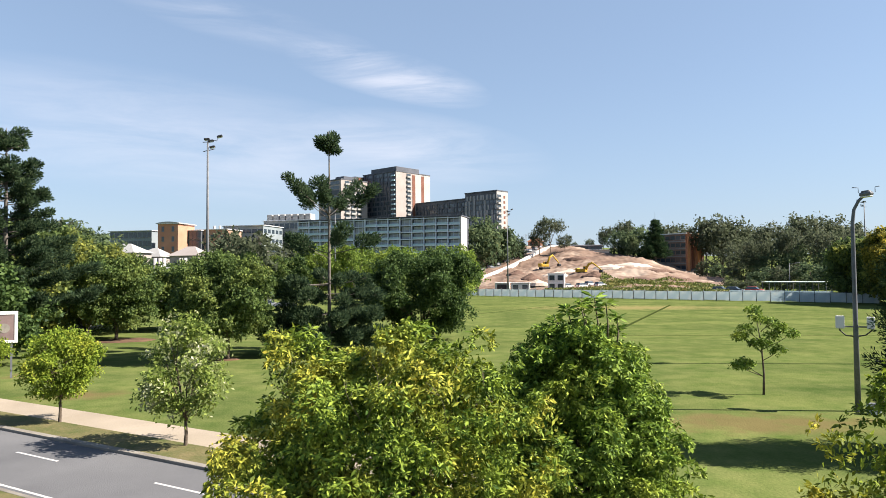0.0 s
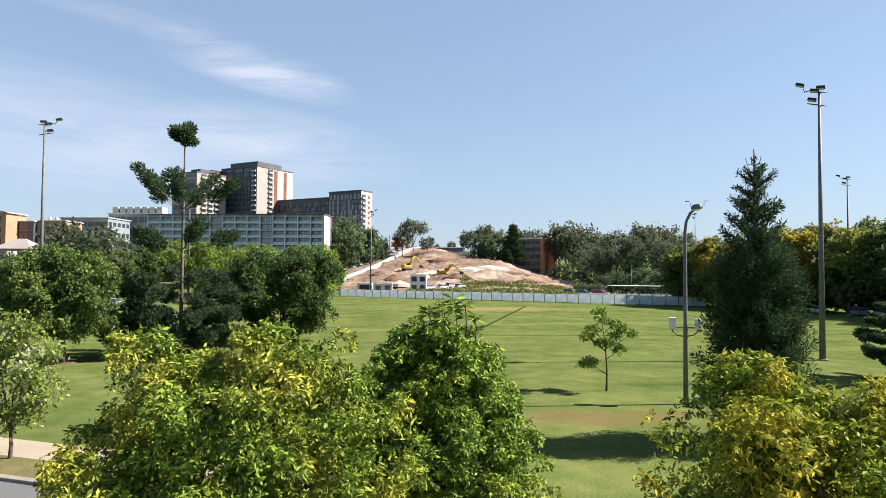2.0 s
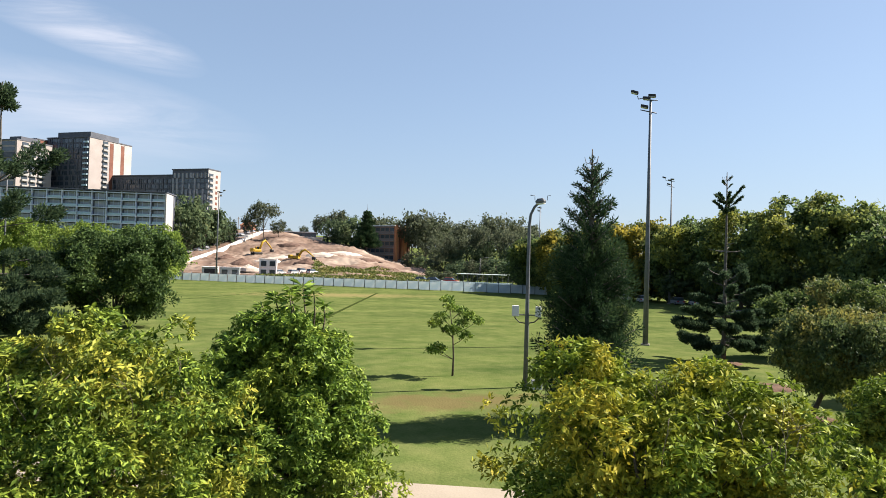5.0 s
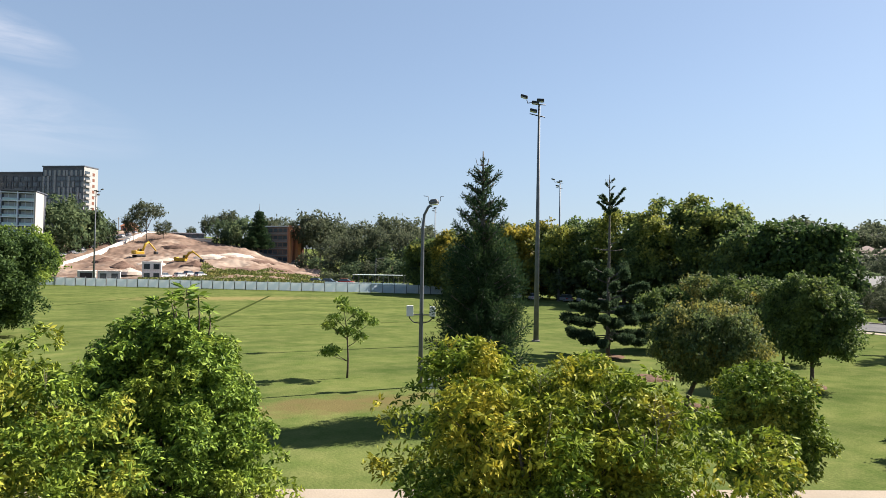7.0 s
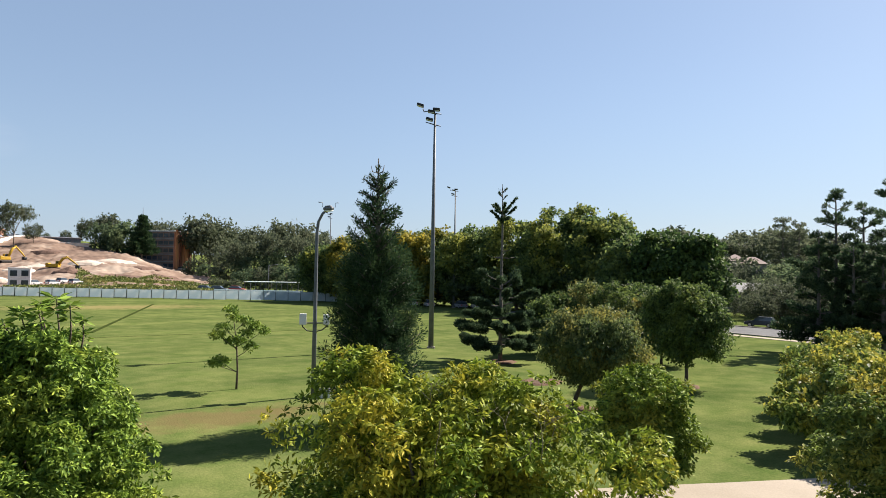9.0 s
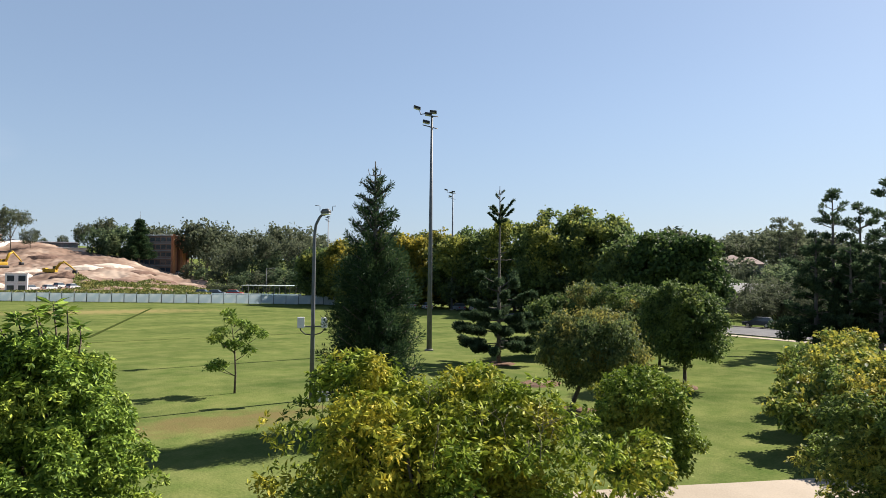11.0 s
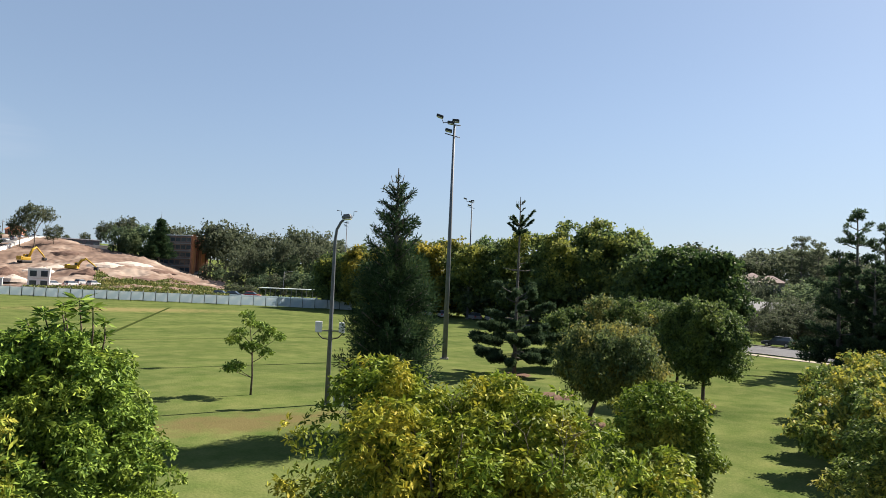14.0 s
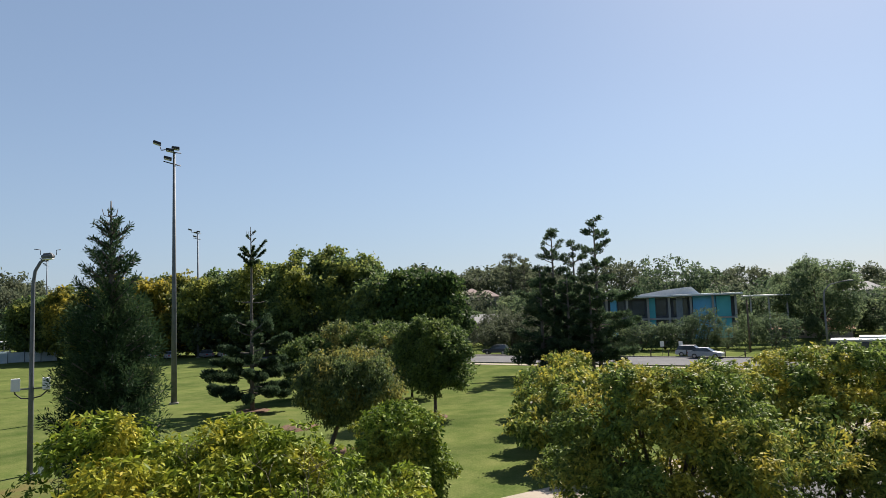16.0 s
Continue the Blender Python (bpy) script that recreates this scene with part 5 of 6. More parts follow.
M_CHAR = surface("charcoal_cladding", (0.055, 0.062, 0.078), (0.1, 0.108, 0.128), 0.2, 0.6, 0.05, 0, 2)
M_PALECLAD = surface("pale_cladding", (0.24, 0.245, 0.26), (0.34, 0.34, 0.35), 0.2, 0.6, 0.05, 0, 2)
M_RUST = surface("rust_cladding", (0.12, 0.0436, 0.0273), (0.186, 0.0764, 0.0491), 0.2, 0.7, 0.05, 0, 2)
M_BRICK = surface("orange_brick", (0.38, 0.17, 0.11), (0.46, 0.235, 0.16), 0.2, 0.85, 0.1, 0, 4)
M_DARKBRICK = surface("dark_brick", (0.17, 0.115, 0.095), (0.25, 0.175, 0.14), 0.2, 0.85, 0.1, 0, 4)
M_ROOFMETAL = surface("pale_metal_roof", (0.5, 0.51, 0.52), (0.62, 0.63, 0.64), 0.15, 0.42, 0.05, 0.2, 3)
M_PIER = surface("orange_pier_brick", (0.44, 0.185, 0.088), (0.546, 0.255, 0.132), 0.2, 0.8, 0.1, 0, 4)
M_TILE = surface("terracotta_tiles", (0.229, 0.0928, 0.0491), (0.316, 0.147, 0.0818), 0.4, 0.85, 0.3, 0, 6)
M_TEAL = surface("teal_panel", (0.0528, 0.317, 0.37), (0.088, 0.422, 0.475), 0.3, 0.5, 0.02)
M_BLUE = surface("sky_blue_panel", (0.0792, 0.317, 0.546), (0.123, 0.422, 0.66), 0.3, 0.5, 0.02)
M_OCHRE = surface("ochre_panel", (0.229, 0.142, 0.0218), (0.3, 0.191, 0.0382), 0.3, 0.6, 0.02)
M_RAIL = surface("frosted_balustrade", (0.27, 0.4, 0.48), (0.4, 0.52, 0.58), 0.5, 0.35, 0.0)
M_SLAB = surface("pale_blue_slab_edge", (0.48, 0.54, 0.64), (0.58, 0.64, 0.73), 0.15, 0.8, 0.1, 0, 3)
M_WIN = glass("window_glass", (0.025, 0.037, 0.05), 0.2)


def wall_grid(t, face, length, z0, storeys, storey, bays, mesh, mat, name="window", skip=None, lift=0.0, label=""):
    """Repeats one piece over a face: 'front' lies along -x from the corner, 'side' along +y."""
    for f in range(storeys):
        for b in range(bays):
            if skip and skip(f, b):
                continue
            c = (b + 0.5) * length / bays
            m = pose(-c, 0, z0 + f * storey + lift) if face == "front" else pose(0, c, z0 + f * storey + lift, 0, 0, 90)
            part(name, mesh, mat(f, b) if callable(mat) else mat, t, label, m)


def house_base(corner, turn, label, category="building", name="building", z=None, group=""):
    x, y = corner
    return thing(name, label, category, pose(x, y, 0 if z is None else z, 0, 0, turn), group)


# long slab of flats with balconies
flats = house_base(polar(-1.6, 300), -16, "long blue-grey block of flats with stacked balconies", "apartment block", "apartment_block")
FL, FW, FZ0, FZ1, FST = 80.0, 14.0, 4.0, 32.4, 3.1
# charcoal on this set-back wall stands for the shade in the balconies
part("wall", boxed(-FL, -0.6, 0.9, FW, FZ0 - 3, FZ1 - 0.4), M_CHAR, flats)
part("end_wall", boxed(-0.6, 0.0, -0.7, FW * 0.72, FZ0 - 3, FZ1, 0.03), M_WHITEWALL, flats, "white end wall")
part("end_wall", boxed(-0.6, -0.1, FW * 0.72 + 0.003, FW, FZ0 - 3, FZ1 - 0.2), M_CHAR, flats, "dark end strip")
part("roof", boxed(-FL - 0.4, 0.3, -0.9, FW + 0.4, FZ1, FZ1 + 0.45, 0.05), M_CHAR, flats)
slab_me = mesh_of("floor_slab", boxed(-FL, -0.6, -0.6, 0.95, -0.16, 0.16))
fin_me = mesh_of("fin", boxed(-0.14, 0.14, -0.65, 0.9, 0, FZ1 - FZ0))
win_me = mesh_of("window", boxed(-2.4, 2.4, 0.82, 0.95, 0.35, 2.55))
rail_b = mesh_of("balustrade", boxed(-2.6, 2.6, -0.6, -0.52, 0.15, 1.05))
for f in range(10):
    if FZ0 + f * FST < FZ1:
        part("floor_slab", slab_me, M_SLAB, flats, at=pose(0, 0, FZ0 + f * FST))
for b in range(15):
    part("fin", fin_me, M_SLAB, flats, at=pose(-0.6 - b * (FL - 0.8) / 14, 0, FZ0))
r_fl = random.Random(21)
M_BLIND = surface("drawn_blinds", (0.26, 0.28, 0.3), (0.4, 0.42, 0.44), 0.3, 0.7, 0.05)
wall_grid(flats, "front", FL, FZ0, 9, FST, 14, win_me, lambda f, b: M_BLIND if r_fl.random() < 0.25 else M_WIN)
mull = mesh_of("mullion", boxed(-0.09, 0.09, 0.72, 0.9, 0.1, 2.75))
for off in (-1.0, 1.2):
    for f in range(9):
        for b in range(14):
            part("mullion", mull, M_SLAB, flats, at=pose(-(b + 0.5) * FL / 14 + off, 0, FZ0 + f * FST))
wall_grid(flats, "front", FL, FZ0, 9, FST, 14, rail_b, M_RAIL, "balustrade", lambda f, b: b in (4, 8))


def slab_tower(corner, turn, L, W, z0, z1, label, front, side, storey, bays_f, bays_s, seed):
    """A tower with a clad front and a sunlit side."""
    rng = np.random.default_rng(seed)
    t = house_base(corner, turn, label, "apartment tower", "apartment_tower")
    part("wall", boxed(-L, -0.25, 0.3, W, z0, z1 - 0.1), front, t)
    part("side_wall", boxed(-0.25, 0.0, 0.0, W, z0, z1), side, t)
    part("roof", boxed(-L - 0.2, 0.2, -0.1, W + 0.2, z1, z1 + 0.6), M_CHAR, t)
    n = int((z1 - z0) / storey)
    pane = mesh_of("window", boxed(-L / bays_f * 0.42, L / bays_f * 0.42, 0.2, 0.33, 0.5, storey - 0.5))
    panel = mesh_of("cladding_panel", boxed(-L / bays_f * 0.22, L / bays_f * 0.22, -0.05, 0.28, 0.05, storey - 0.05))
    for f in range(n):
        for b in range(bays_f):
            c = (b + 0.5) * L / bays_f
            part("window", pane, M_WIN, t, at=pose(-c, 0, z0 + f * storey))
            if rng.random() < 0.72:
                part("cladding_panel", panel, (M_CHAR, M_CHAR, M_PALECLAD)[int(rng.integers(3))], t, at=pose(-c + rng.choice((-1, 1)) * L / bays_f * 0.2, 0, z0 + f * storey))
    pane_s = mesh_of("side_window", boxed(-0.7, 0.7, -0.06, 0.04, 0.6, 2.2))
    if bays_s:
        for f in range(n):
            for b in bays_s:
                part("side_window", pane_s, M_WIN, t, at=pose(0, b, z0 + f * storey, 0, 0, 90))
    return t, n


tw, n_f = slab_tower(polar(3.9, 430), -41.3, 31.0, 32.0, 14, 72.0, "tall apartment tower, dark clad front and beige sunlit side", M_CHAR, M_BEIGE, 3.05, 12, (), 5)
part("roof_plant", boxed(-24, -0.5, 1.0, 22, 72.0, 75.4, 0.05), M_CHAR, tw)
rec = mesh_of("balcony", boxed(-1.9, 1.9, -0.12, 0.05, 0.25, 2.6))
blc = mesh_of("balcony_rail", boxed(-1.9, 1.9, -1.0, -0.1, 0.0, 1.05))
fr = mesh_of("balcony_rail", boxed(-1.7, 1.7, -0.9, -0.05, 0.05, 1.0))
for f in range(n_f):
    part("balcony", rec, M_GLASS, tw, at=pose(0, 11.5, 14 + f * 3.05, 0, 0, 90))
    part("balcony_rail", blc, M_CONC, tw, at=pose(0, 11.5, 14 + f * 3.05, 0, 0, 90))
    part("balcony_rail", fr, M_RAIL, tw, at=pose(-2.2, 0, 14 + f * 3.05))
for c in (16.2, 24.6):
    part("side_stripe", boxed(-0.02, 0.12, c - 1.3, c + 1.3, 14, 71), M_RUST, tw, "rust-red clad stripe")
part("side_bay", boxed(-0.02, 0.14, 17.6, 23.2, 14, 71.6), M_WHITEWALL, tw)
part("side_bay", boxed(-0.02, 0.14, 26.0, 31.9, 14, 71.6), M_WHITEWALL, tw)

tl, n_l = slab_tower(polar(8.5, 425), -41.3, 22.0, 22.0, 14, 66.0, "beige apartment tower with rust-red balconies", M_BEIGE, M_BEIGE, 3.05, 1, (), 6)
for f in range(n_l):
    for c in (5.0, 10.0, 15.0):
        part("balcony", rec, M_GLASS, tl, at=pose(0, c, 14 + f * 3.05, 0, 0, 90))
        part("balcony_rail", blc, M_RUST if (f + int(c)) % 2 else M_BEIGE, tl, at=pose(0, c, 14 + f * 3.05, 0, 0, 90))
part("roof_plant", boxed(-10, -2, 4, 16, 66.5, 68.6, 0.05), M_CHAR, tl)
tm, n_m = slab_tower(polar(7.3, 448), -41.3, 14.0, 30.0, 14, 70.5, "dark tower wing behind the beige one", M_CHAR, M_RUST, 3.05, 4, (), 9)

t2, n_2 = slab_tower(polar(-4.6, 400), -41.3, 24.3, 11.0, 14, 55.3, "dark clad apartment wing with a white sunlit end", M_CHAR, M_WHITEWALL, 3.05, 9, (), 7)
for f in range(n_2):
    part("balcony", rec, M_GLASS, t2, at=pose(0, 2.4, 14 + f * 3.05, 0, 0, 90))
    part("balcony_rail", blc, M_BEIGE, t2, at=pose(0, 2.4, 14 + f * 3.05, 0, 0, 90))
    part("side_window", mesh_of("side_window", boxed(-0.9, 0.9, -0.05, 0.05, 0.6, 2.2)), M_RUST, t2, at=pose(0, 7.5, 14 + f * 3.05, 0, 0, 90))
cx, cy = polar(-4.6, 400)
t3, n_3 = slab_tower((cx - 24.4 * 0.752, cy + 24.4 * 0.66), -41.3, 42.0, 11.0, 14, 52.2, "low dark apartment wing joining the towers", M_CHAR, M_CHAR, 3.05, 15, (), 8)

# campus buildings at the foot of the hill


def plain_block(corner, turn, L, W, z0, z1, label, wall, storeys, bays, side=None, roof=None, side_bays=0, category="building", win=(0.62, 0.55)):
    t = house_base(corner, turn, label, category)
    st = (z1 - z0) / storeys
    part("wall", boxed(-L, -0.2, 0.0, W, z0, z1), wall, t)
    part("side_wall", boxed(-0.2, 0.0, -0.05, W, z0, z1), side or wall, t)
    part("roof", boxed(-L - 0.5, 0.5, -0.6, W + 0.5, z1, z1 + 0.4, 0.05), roof or M_ROOFMETAL, t)
    bw = L / bays
    pane = mesh_of("window", boxed(-bw * win[0] / 2, bw * win[0] / 2, -0.08, 0.05, st * 0.25, st * (0.25 + win[1])))
    sill = mesh_of("sill", boxed(-bw * win[0] / 2 - 0.1, bw * win[0] / 2 + 0.1, -0.2, 0.05, st * 0.25 - 0.12, st * 0.25))
    wall_grid(t, "front", L, z0, storeys, st, bays, pane, M_WIN)
    wall_grid(t, "front", L, z0, storeys, st, bays, sill, M_CONC, "sill")
    if side_bays:
        wall_grid(t, "side", W, z0, storeys, st, side_bays, pane, M_WIN)
    return t


orange = plain_block(polar(21.3, 330), -10, 10.0, 14, 8, 30.8, "orange brick hall with a curved white roof", M_BRICK, 5, 2, win=(0.25, 0.5))
curve = bmesh.new()
prof = [(-10.8 + k * 1.16, 31.0 + 2.3 * math.sin(math.pi * (0.25 + 0.5 * k / 10)) - 1.4) for k in range(11)]
prism(curve, prof + [(0.8, 30.9), (-10.8, 30.9)], 7.6)
for v in curve.verts:
    v.co.y += 7
part("roof", curve, M_WHITEWALL, orange, "curved white roof")
plain_block(polar(17.6, 330), -10, 15.0, 14, 8, 28.4, "salmon brick wing with a long pale roof", surface("salmon_brick", (0.317, 0.185, 0.132), (0.37, 0.238, 0.176), 0.2, 0.85, 0.1, 0, 4), 4, 3, win=(0.35, 0.3))
plain_block(polar(19.6, 334), -10, 10.0, 14, 8, 28.0, "dark blue glazed link building", M_CHAR, 4, 5, win=(0.86, 0.8))
plain_block(polar(23.2, 350), -10, 22.0, 14, 8, 28.6, "blue-grey glazed campus building", M_BLUEGREY, 5, 9, win=(0.8, 0.6))
lab = plain_block(polar(11.0, 360), -14, 27.0, 20, 8, 35.5, "long pale campus building with plant on its roof", M_CONC, 5, 9, win=(0.8, 0.5))
plain_block(polar(14.8, 345), -14, 22.0, 20, 8, 31.5, "white campus building with banded windows", M_WHITEWALL, 5, 7, side=M_BLUEGREY, win=(0.85, 0.4), side_bays=5)
vent = mesh_of("roof_unit", boxed(-1.5, 1.5, 2, 8, 35.8, 39.2, 0.25))
for k in range(7):
    part("roof_unit", vent, M_ROOFMETAL if k % 2 else M_WHITEWALL, lab, at=pose(-2.5 - k * 3.7, 0, 0))
stack = mesh_of("roof_stack", tube(bmesh.new(), [(0, 5, 28.5), (0, 5, 32.4)], [0.7, 0.7], 10))
blk = plain_block(polar(15.6, 400), -12, 30.0, 16, 8, 32.2, "far white laboratory with roof stacks", M_WHITEWALL, 5, 9, win=(0.7, 0.4))
for k in range(8):
    part("roof_stack", stack, M_WHITEWALL, blk, at=pose(-2 - k * 3.6, 0, 3.6))


def hip_house(corner, turn, L, W, z0, wall_h, roof_h, label, wall, roof, category="house"):
    t = house_base(corner, turn, label, category, "house", z0)
    part("wall", boxed(-L, 0, 0, W, 0, wall_h), wall, t)
    bm = bmesh.new()
    e = 0.7
    b = [bm.verts.new(p) for p in ((-L - e, -e, wall_h), (e, -e, wall_h), (e, W + e, wall_h), (-L - e, W + e, wall_h))]
    r = [bm.verts.new(p) for p in ((-L + W * 0.45, W / 2, wall_h + roof_h), (-W * 0.45, W / 2, wall_h + roof_h))]
    for q in ((b[0], b[1], r[1], r[0]), (b[2], b[3], r[0], r[1])):
        bm.faces.new(q)
    bm.faces.new((b[1], b[2], r[1]))
    bm.faces.new((b[3], b[0], r[0]))
    bm.faces.new(b[::-1])
    part("roof", bm, roof, t)
    n = max(2, int(L / 3))
    for k in range(n):
        c = (k + 0.5) * L / n
        part("window", boxed(-c - 0.6, -c + 0.6, -0.06, 0.04, wall_h * 0.35, wall_h * 0.8), M_WIN, t)
    return t


for (a, d, L, W, ztop, rf) in ((24.5, 230, 11, 9, 17.6, M_CONC), (22.6, 240, 9, 8, 16.6, M_CONC), (19.8, 225, 10, 8, 16.6, M_BEIGE), (18.4, 225, 8, 7, 15.4, M_BEIGE), (14.2, 230, 12, 8, 15.8, M_BEIGE)):
    x, y = polar(a, d)
    g = land(x, y)
    hip_house((x, y), -12, L, W, g, ztop - g - 3.0, 3.0, "small campus house with a pale hipped roof", M_BEIGE, rf)
# white tanks and a pale plant shed among the trees
for (a, d) in ((22.95, 170), (22.6, 171), (22.3, 172), (21.1, 171), (20.75, 172)):
    x, y = polar(a, d)
    tank = tagged(part("flue", tube(bmesh.new(), [(0, 0, 0), (0, 0, 11.2)], [0.42, 0.42], 12), M_WHITEWALL, at=pose(x, y, land(x, y))), "white upright flue among trees", "flue", "white flues")
plain_block(polar(20.6, 168), -20, 7, 6, 0, 9.0, "pale blue-white plant building among trees", M_BLUEGREY, 2, 2, side=M_WHITEWALL)
plain_block(polar(13.0, 215), -15, 12, 9, 2, 13.0, "low buff pavilion among trees", M_BEIGE, 2, 3)

# buildings on the crest
crest = plain_block(polar(-19.7, 335), -55, 20.0, 14, 7, 24.4, "dark brick flats with tall orange piers", M_DARKBRICK, 5, 7, side=M_BRICK, win=(0.8, 0.5))
for k in range(4):
    part("pier", boxed(-0.05, 0.7, 0.6 + k * 3.6, 1.9 + k * 3.6, 7, 25.2, 0.05), M_PIER if k % 2 == 0 else M_RUST, crest, "tall orange pier")
band = mesh_of("floor_band", boxed(-20, -0.2, -0.5, 0.02, -0.2, 0.25))
for f in range(6):
    part("floor_band", band, M_CONC, crest, at=pose(0, 0, 7 + f * 3.48))
plain_block(polar(-13.8, 362), -14, 17, 9, 13, 18.2, "low white site office with a flat roof", M_CABIN, 1, 6, win=(0.5, 0.4))
plain_block(polar(-13.2, 380), -14, 20, 9, 13, 21.4, "low dark pavilion on the crest", M_CHAR, 2, 6)
hx, hy = polar(-8.2, 405)
hip_house((hx, hy), -20, 7.5, 7, land(hx, hy) + 0.6, 4.4, 3.2, "orange brick cottage with a tiled roof", M_BRICK, M_TILE)

# school building across the cross street
school = thing("school_building", "low school building with blue, teal and ochre panels", "school building", pose(*polar(-85.4, 136), 0.7, 0, 0, -82))
SL = 31.0
part("wall", boxed(-SL, 0, 2.2, 12, -0.8, 8.0), M_CHAR, school)
part("roof", boxed(-SL - 1.5, 1.2, -1.0, 13, 8.2, 8.55, 0.05), M_ROOFMETAL, school)
up = bmesh.new()
prism(up, [(-19, 8.55), (-6, 8.55), (-7.5, 10.0), (-12.0, 9.6)], 5.0)
for v in up.verts:
    v.co.y += 6.5
# white enamel here paints in the sun's glancing shine on the roof
part("roof", up, M_WHITEBOX, school, "raised roof, white for glancing sun")
part("floor_slab", boxed(-SL, 0, 0.6, 2.3, 3.9, 4.25), M_CONC, school)
for k in range(9):
    x0 = -SL + k * SL / 8
    part("column", boxed(x0 - 0.2, x0 + 0.2, 0.3, 0.7, 0, 8.2), M_CONC, school)
for (x0, x1, mt) in ((-27.0, -24.6, M_OCHRE), (-22.6, -21.4, M_BLUE), (-15.6, -14.2, M_TEAL), (-10.4, -9.2, M_BLUEGREY), (-7.4, -3.4, M_BLUE), (-3.3, -0.8, M_TEAL)):
    part("panel", boxed(x0, x1, 0.8, 2.4, 0.2, 8.1 if mt is not M_BLUE else 8.6, 0.03), mt, school)
for k in range(8):
    part("window", boxed(-SL + 0.7 + k * SL / 8, -SL + 3.2 + k * SL / 8, 2.08, 2.24, 4.7, 7.6), M_WIN, school)
    part("window", boxed(-SL + 0.7 + k * SL / 8, -SL + 3.2 + k * SL / 8, 2.08, 2.24, 0.6, 3.4), M_WIN, school)
part("roof", boxed(1.3, 9, -0.5, 6, 7.7, 7.95, 0.04), M_ROOFMETAL, school, "long thin awning roof")
for k in range(3):
    part("column", boxed(2.4 + k * 3.0, 2.65 + k * 3.0, 0.3, 0.55, -0.8, 7.7), M_CONC, school)

M_PALETILE = surface("faded_roof_tiles", (0.26, 0.19, 0.165), (0.36, 0.28, 0.25), 0.4, 0.85, 0.3, 0, 6)
HOUSES = ((-66.8, 225, 8, 7, 14.2, M_PALETILE), (-65.4, 240, 7, 7, 15.4, M_PALETILE), (-68.4, 168, 16, 9, 6.6, M_CONC), (-93.0, 150, 14, 10, 3.9, M_TILE), (-95.2, 200, 9, 8, 11.5, M_CONC))
for (a, d, L, W, ztop, rf) in HOUSES:
    x, y = polar(a, d)
    g = land(x, y)
    hip_house((x, y), a, L, W, g, max(1.6, ztop - g - 2.2), 2.2, "house among trees with a %s roof" % {id(M_TILE): "terracotta", id(M_PALETILE): "faded brown tiled", id(M_ROOFMETAL): "pale metal", id(M_CONC): "weathered grey"}[id(rf)], M_BEIGE, rf)

# ---- trees in the distance ----


def gum(seed, mat, h=12.0, w=10.0, count=13, sprays=280, low=0.34, label="tall grey-green gum tree on the skyline"):
    return broad_tree(label, (0, 0), mat, h * low, h, w, seed, count, sprays, 8, 0.7, 0.75, trunk_r=0.2, lobe=0.24, category="gum tree", name="gum_tree", group="trees on the skyline", fork=h * 0.36, under=-0.8)


def thicket(seed, mat, h=11.0, w=12.0, label="dense leafy tree in the far woods"):
    return broad_tree(label, (0, 0), mat, 0.6, h, w, seed, 22, 250, 8, 0.9, 0.75, trunk_r=0.3, lobe=0.28, name="far_tree", group="far woods", under=-0.95, tufts=8, tuft_size=3.6, keep=0.6)


gums = [gum(200, L_EUC), gum(201, L_EUC, 12, 8, 9, 230), gum(202, L_EUC, 12, 11, 18), gum(203, L_EUC, 12, 13, 12, 240, 0.58)]
def near_thicket(seed, mat, h=11.0, w=12.0, label="leafy tree beyond the roadway"):
    return broad_tree(label, (0, 0), mat, 0.6, h, w, seed, 30, 640, 8, 0.48, 0.5, trunk_r=0.24, lobe=0.26, name="far_tree", group="far woods", under=-0.9, tufts=8, tuft_size=2.6, keep=0.62)


close = [near_thicket(214, L_FARGREEN), near_thicket(215, L_FARDARK), near_thicket(216, L_EUC)]
woods = [thicket(210, L_FARGREEN), thicket(211, L_FARDARK), thicket(212, L_EUC), thicket(213, L_BRIGHTFAR)]
rt = random.Random(8)


def plant(src, az, d, top_z, wide=1.0, base_h=12.0):
    x, y = polar(az, d)
    g = land(x, y) - 0.2
    s = max(0.25, (top_z - g) / base_h)
    m = pose(x, y, g, 0, 0, rt.uniform(0, 360)) @ Matrix.Diagonal((s * wide, s * wide, s, 1))
    return copy_thing(src, m)


def top_at(d, el):
    return 7.5 + d * math.tan(radians(el))


# skyline gums behind the site, by bearing and height
for (a, d, el, w, k) in ((-9.0, 345, 4.4, 0.72, 3), (-8.1, 350, 3.6, 0.9, 2), (-10.2, 350, 3.0, 1.0, 2), (-14.2, 390, 3.6, 0.9, 3), (-15.2, 385, 4.0, 0.9, 1), (-13.3, 390, 3.2, 0.7, 1), (-18.6, 360, 3.6, 0.8, 3), (-21.2, 340, 4.2, 0.9, 0), (-22.4, 335, 4.0, 1.0, 2),
                          (-22.3, 345, 2.6, 1.0, 3), (-23.2, 312, 2.0, 1.0, 2), (-24.6, 360, 3.6, 1.1, 0), (-25.8, 360, 3.3, 1.0, 2), (-27.4, 380, 3.3, 1.0, 1), (-28.6, 390, 3.9, 0.9, 3), (-29.8, 400, 3.4, 1.0, 0), (-31.2, 410, 3.2, 1.0, 1), (-12.2, 395, 2.6, 0.9, 2), (-11.0, 390, 2.4, 0.9, 2), (-24.9, 285, 2.5, 0.8, 0), (-27.1, 280, 2.9, 0.8, 1), (-29.3, 270, 2.8, 0.8, 3), (-31.4, 262, 3.0, 0.9, 0)):
    plant(gums[k], a, d, top_at(d, el), w)
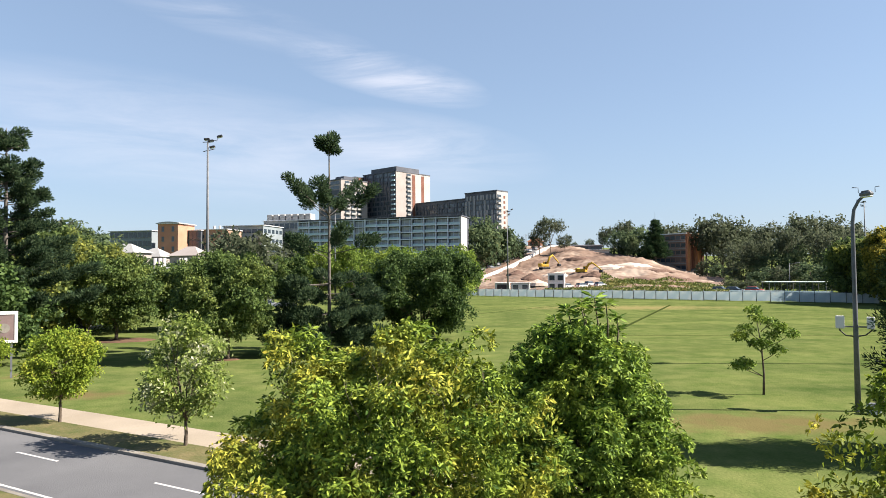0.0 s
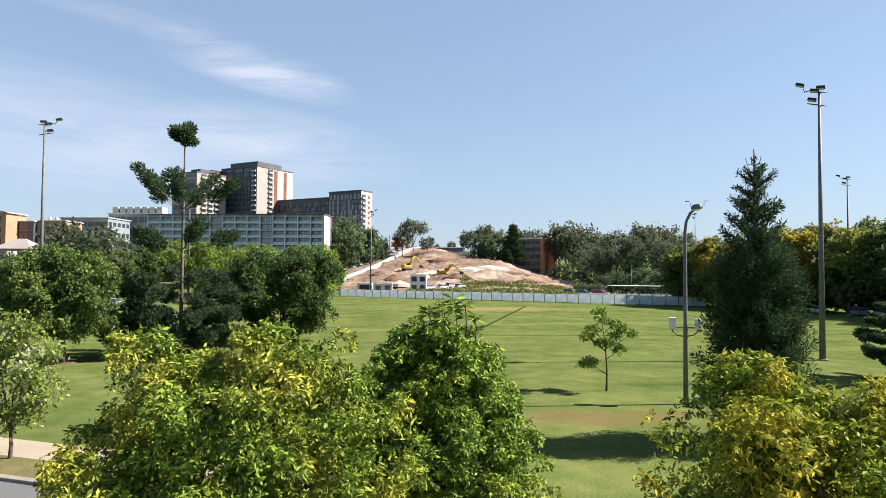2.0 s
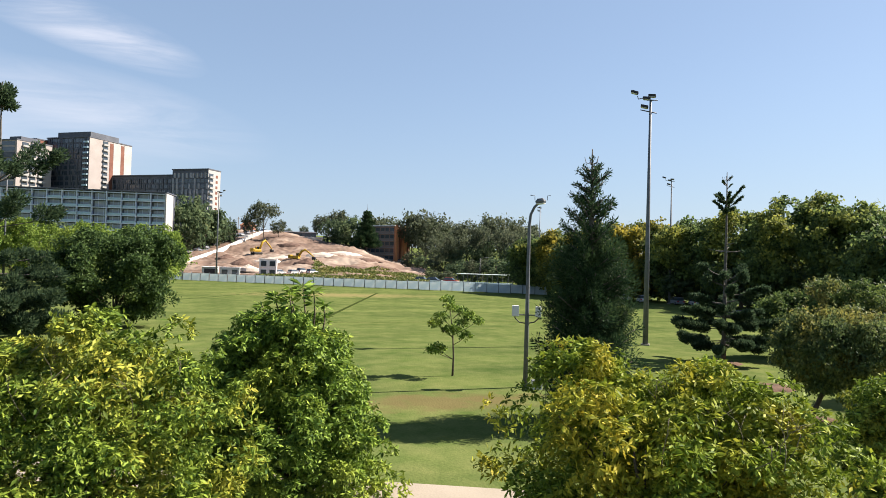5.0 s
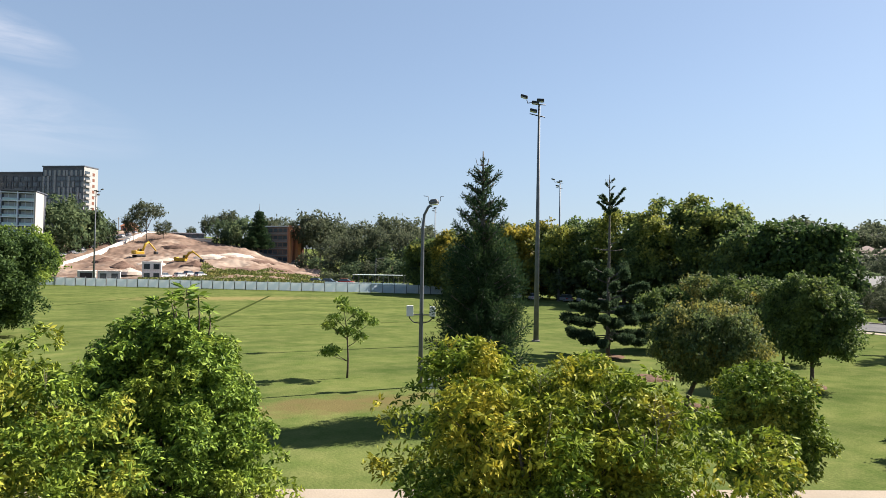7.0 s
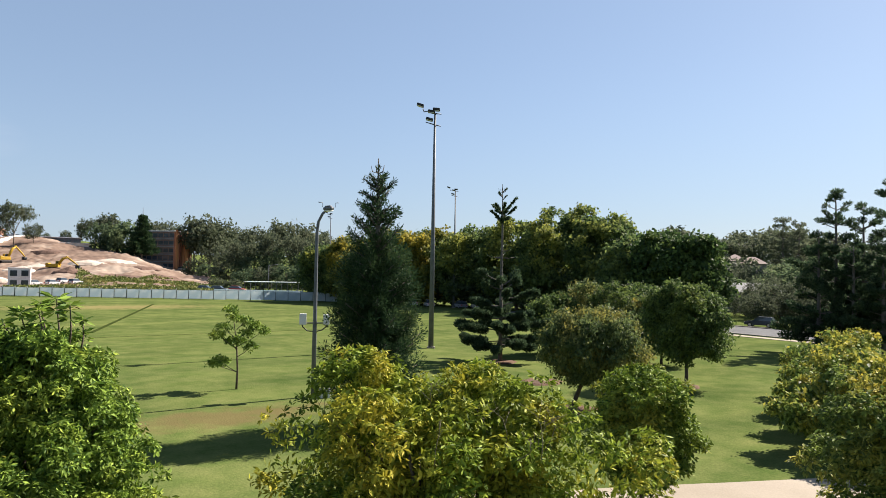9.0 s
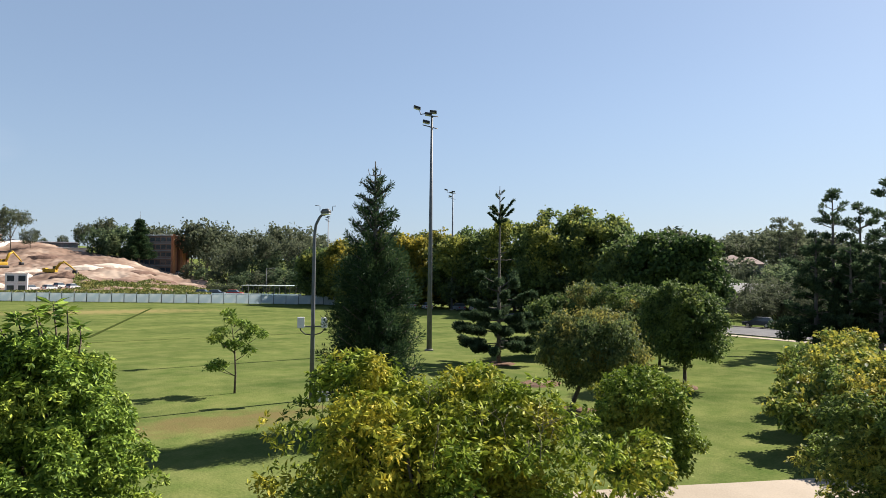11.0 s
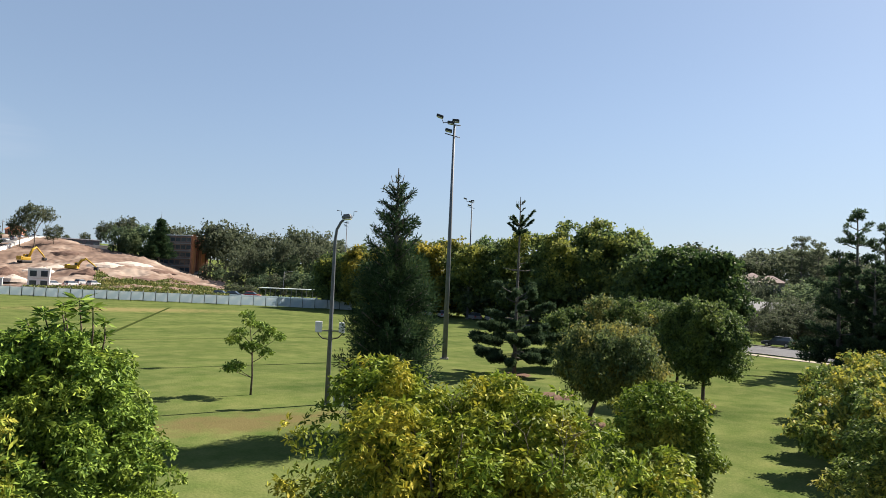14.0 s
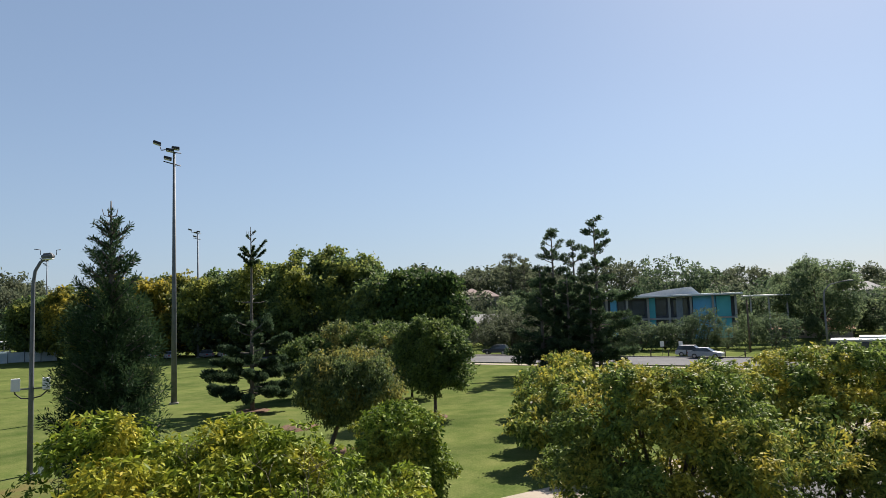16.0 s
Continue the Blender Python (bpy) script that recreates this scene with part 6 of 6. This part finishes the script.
for (a, d, el, w, k) in ((-15.6, 352, 3.4, 1.0, 1), (-16.4, 345, 3.2, 1.1, 0), (-14.6, 355, 3.1, 0.9, 1), (-21.3, 308, 0.7, 1.2, 2), (-22.2, 300, 0.3, 1.2, 1), (-3.4, 322, 4.2, 0.9, 0), (-4.4, 330, 4.0, 0.8, 1), (-5.4, 338, 3.3, 0.8, 0), (-2.7, 318, 3.2, 0.8, 0), (-6.3, 345, 2.7, 0.8, 1),
                          (-24.0, 290, 1.2, 1.2, 2), (-26.0, 280, 1.3, 1.2, 1), (-28.2, 275, 1.5, 1.2, 0), (-30.4, 265, 1.6, 1.2, 1), (-32.2, 255, 2.0, 1.2, 0), (-25.4, 240, 0.0, 1.3, 1), (-27.0, 235, 0.1, 1.3, 2), (-28.6, 230, 0.3, 1.3, 1), (-30.2, 225, 0.5, 1.2, 1), (-23.0, 225, -0.8, 1.5, 2), (-24.2, 215, -0.9, 1.5, 2),
                          (-1.4, 215, 0.9, 1.2, 3), (1.0, 220, 1.6, 1.2, 3), (3.4, 225, 1.8, 1.2, 3), (6.0, 225, 1.8, 1.2, 0), (8.6, 215, 2.0, 1.2, 3), (11.4, 210, 1.4, 1.2, 0), (13.6, 205, 2.2, 1.3, 2), (16.0, 200, 1.8, 1.2, 2), (17.0, 250, 3.1, 1.2, 2), (16.6, 168, 3.0, 1.0, 2), (18.4, 200, 1.0, 1.1, 1), (20.2, 190, 0.9, 1.1, 0), (23.0, 205, 1.3, 1.1, 1), (25.0, 190, 1.4, 1.2, 0), (27.0, 190, 2.6, 1.2, 0), (29.6, 185, 3.0, 1.2, 1), (27.6, 420, 3.6, 1.0, 1), (28.8, 410, 3.8, 1.0, 0), (30.0, 400, 3.8, 1.0, 2)):
    plant(woods[k], a, d, top_at(d, el), w, 11.0)
# slopes and thickets past the cross street
k = 0
a = -59.5
while a > -99:
    d = rt.uniform(330, 430)
    plant(gums[k % 4], a, d, top_at(d, (3.5 if a > -69 else 3.0 if a > -77 else 2.2) + 0.4 * math.sin(a * 0.8) + rt.uniform(-0.8, 0.4)), rt.uniform(0.8, 1.2))
    d2 = rt.uniform(215, 290)
    plant(woods[(k + 1) % 3], a - 0.5, d2, top_at(d2, 1.0 + rt.uniform(-0.6, 0.5)), 1.3, 11.0)
    d3 = rt.uniform(155, 185)
    if not -68 < a < -64.6:
        plant(close[k % 2], a - 0.2, d3, top_at(d3, 0.7 + rt.uniform(-0.8, 0.6)), 1.3, 11.0)
    a -= 1.15
    k += 1
for (a, d, el, w, k) in ((-80.8, 190, 3.5, 1.1, 1), (-76.4, 118, -1.6, 1.4, 0), (-78.2, 119, -1.3, 1.4, 1), (-80.0, 120, -1.5, 1.4, 0), (-81.6, 119, -1.2, 1.3, 1), (-83.0, 121, -0.5, 0.9, 1), (-84.6, 121, -1.9, 1.4, 0), (-86.2, 120, -0.9, 0.8, 0), (-88.0, 122, -1.0, 1.2, 1), (-74.6, 121, -0.4, 1.2, 0),
                          (-66.4, 135, -1.2, 1.3, 2), (-66.0, 146, 0.0, 0.5, 2), (-67.3, 148, 0.3, 0.5, 2), (-65.2, 195, 0.9, 0.7, 2), (-66.6, 198, 0.75, 0.7, 1), (-67.8, 196, 1.3, 0.6, 2), (-67.8, 140, -0.2, 1.3, 2), (-69.4, 138, -0.8, 1.3, 2), (-65.4, 150, -0.8, 1.2, 2), (-70.6, 150, 0.6, 1.2, 2)):
    plant(close[k], a, d, top_at(d, el), w, 11.0)
broad_tree("wide dome-shaped dark tree behind the street lamp", polar(-90.9, 142), L_FARGREEN, 0.8, 14.6, 15.5, 218, 60, 3200, 8, 0.4, 0.45, trunk_r=0.4, fork=2.4, lobe=0.22, under=-0.85, tufts=9, tuft_size=2.6, keep=0.64, category="tree")
# dark trees added behind the belt of shade trees, for the shade under it
for j in range(15):
    plant(woods[1], -32.5 - j * 1.95, 176 - j * 3.6, 8.2 + (j * 7 % 5) * 0.5, 1.5, 11.0)
# the dark pine on the crest, and hoop pines on the far slope
px, py = polar(-17.4, 326)
pine_tree("dark pointed pine on the crest", (px, py), top_at(326, 4.7) - land(px, py), [(5 + k * 1.7, 7.0 - k * 0.66, 8, 1.2, 0.05, 0.1) for k in range(10)], L_PINE, 95, 0.3, 60, 0.8, thick=0.2, spike=False)
for (a, d, el, sd) in ((-67.9, 210, 4.6, 96), (-69.0, 215, 4.3, 97)):
    x, y = polar(a, d)
    h = top_at(d, el) - land(x, y)
    pine_tree("distant hoop pine with tufted whorls", (x, y), h, [(h - 1.0 - k * 2.0, 1.6 + 0.25 * k, 6, 0.9, 0.3, 0.3) for k in range(8)], L_EUC, sd, 0.3, 60, 0.6, thick=0.15, group="distant hoop pines")
# the source trees themselves stand in the far woods
for i, src in enumerate(gums + woods + close):
    x, y = polar(-33.5 - i * 2.6, 420)
    s = 2.0
    src.matrix_basis = pose(x, y, land(x, y), 0, 0, 30 * i) @ Matrix.Diagonal((s, s, s, 1))
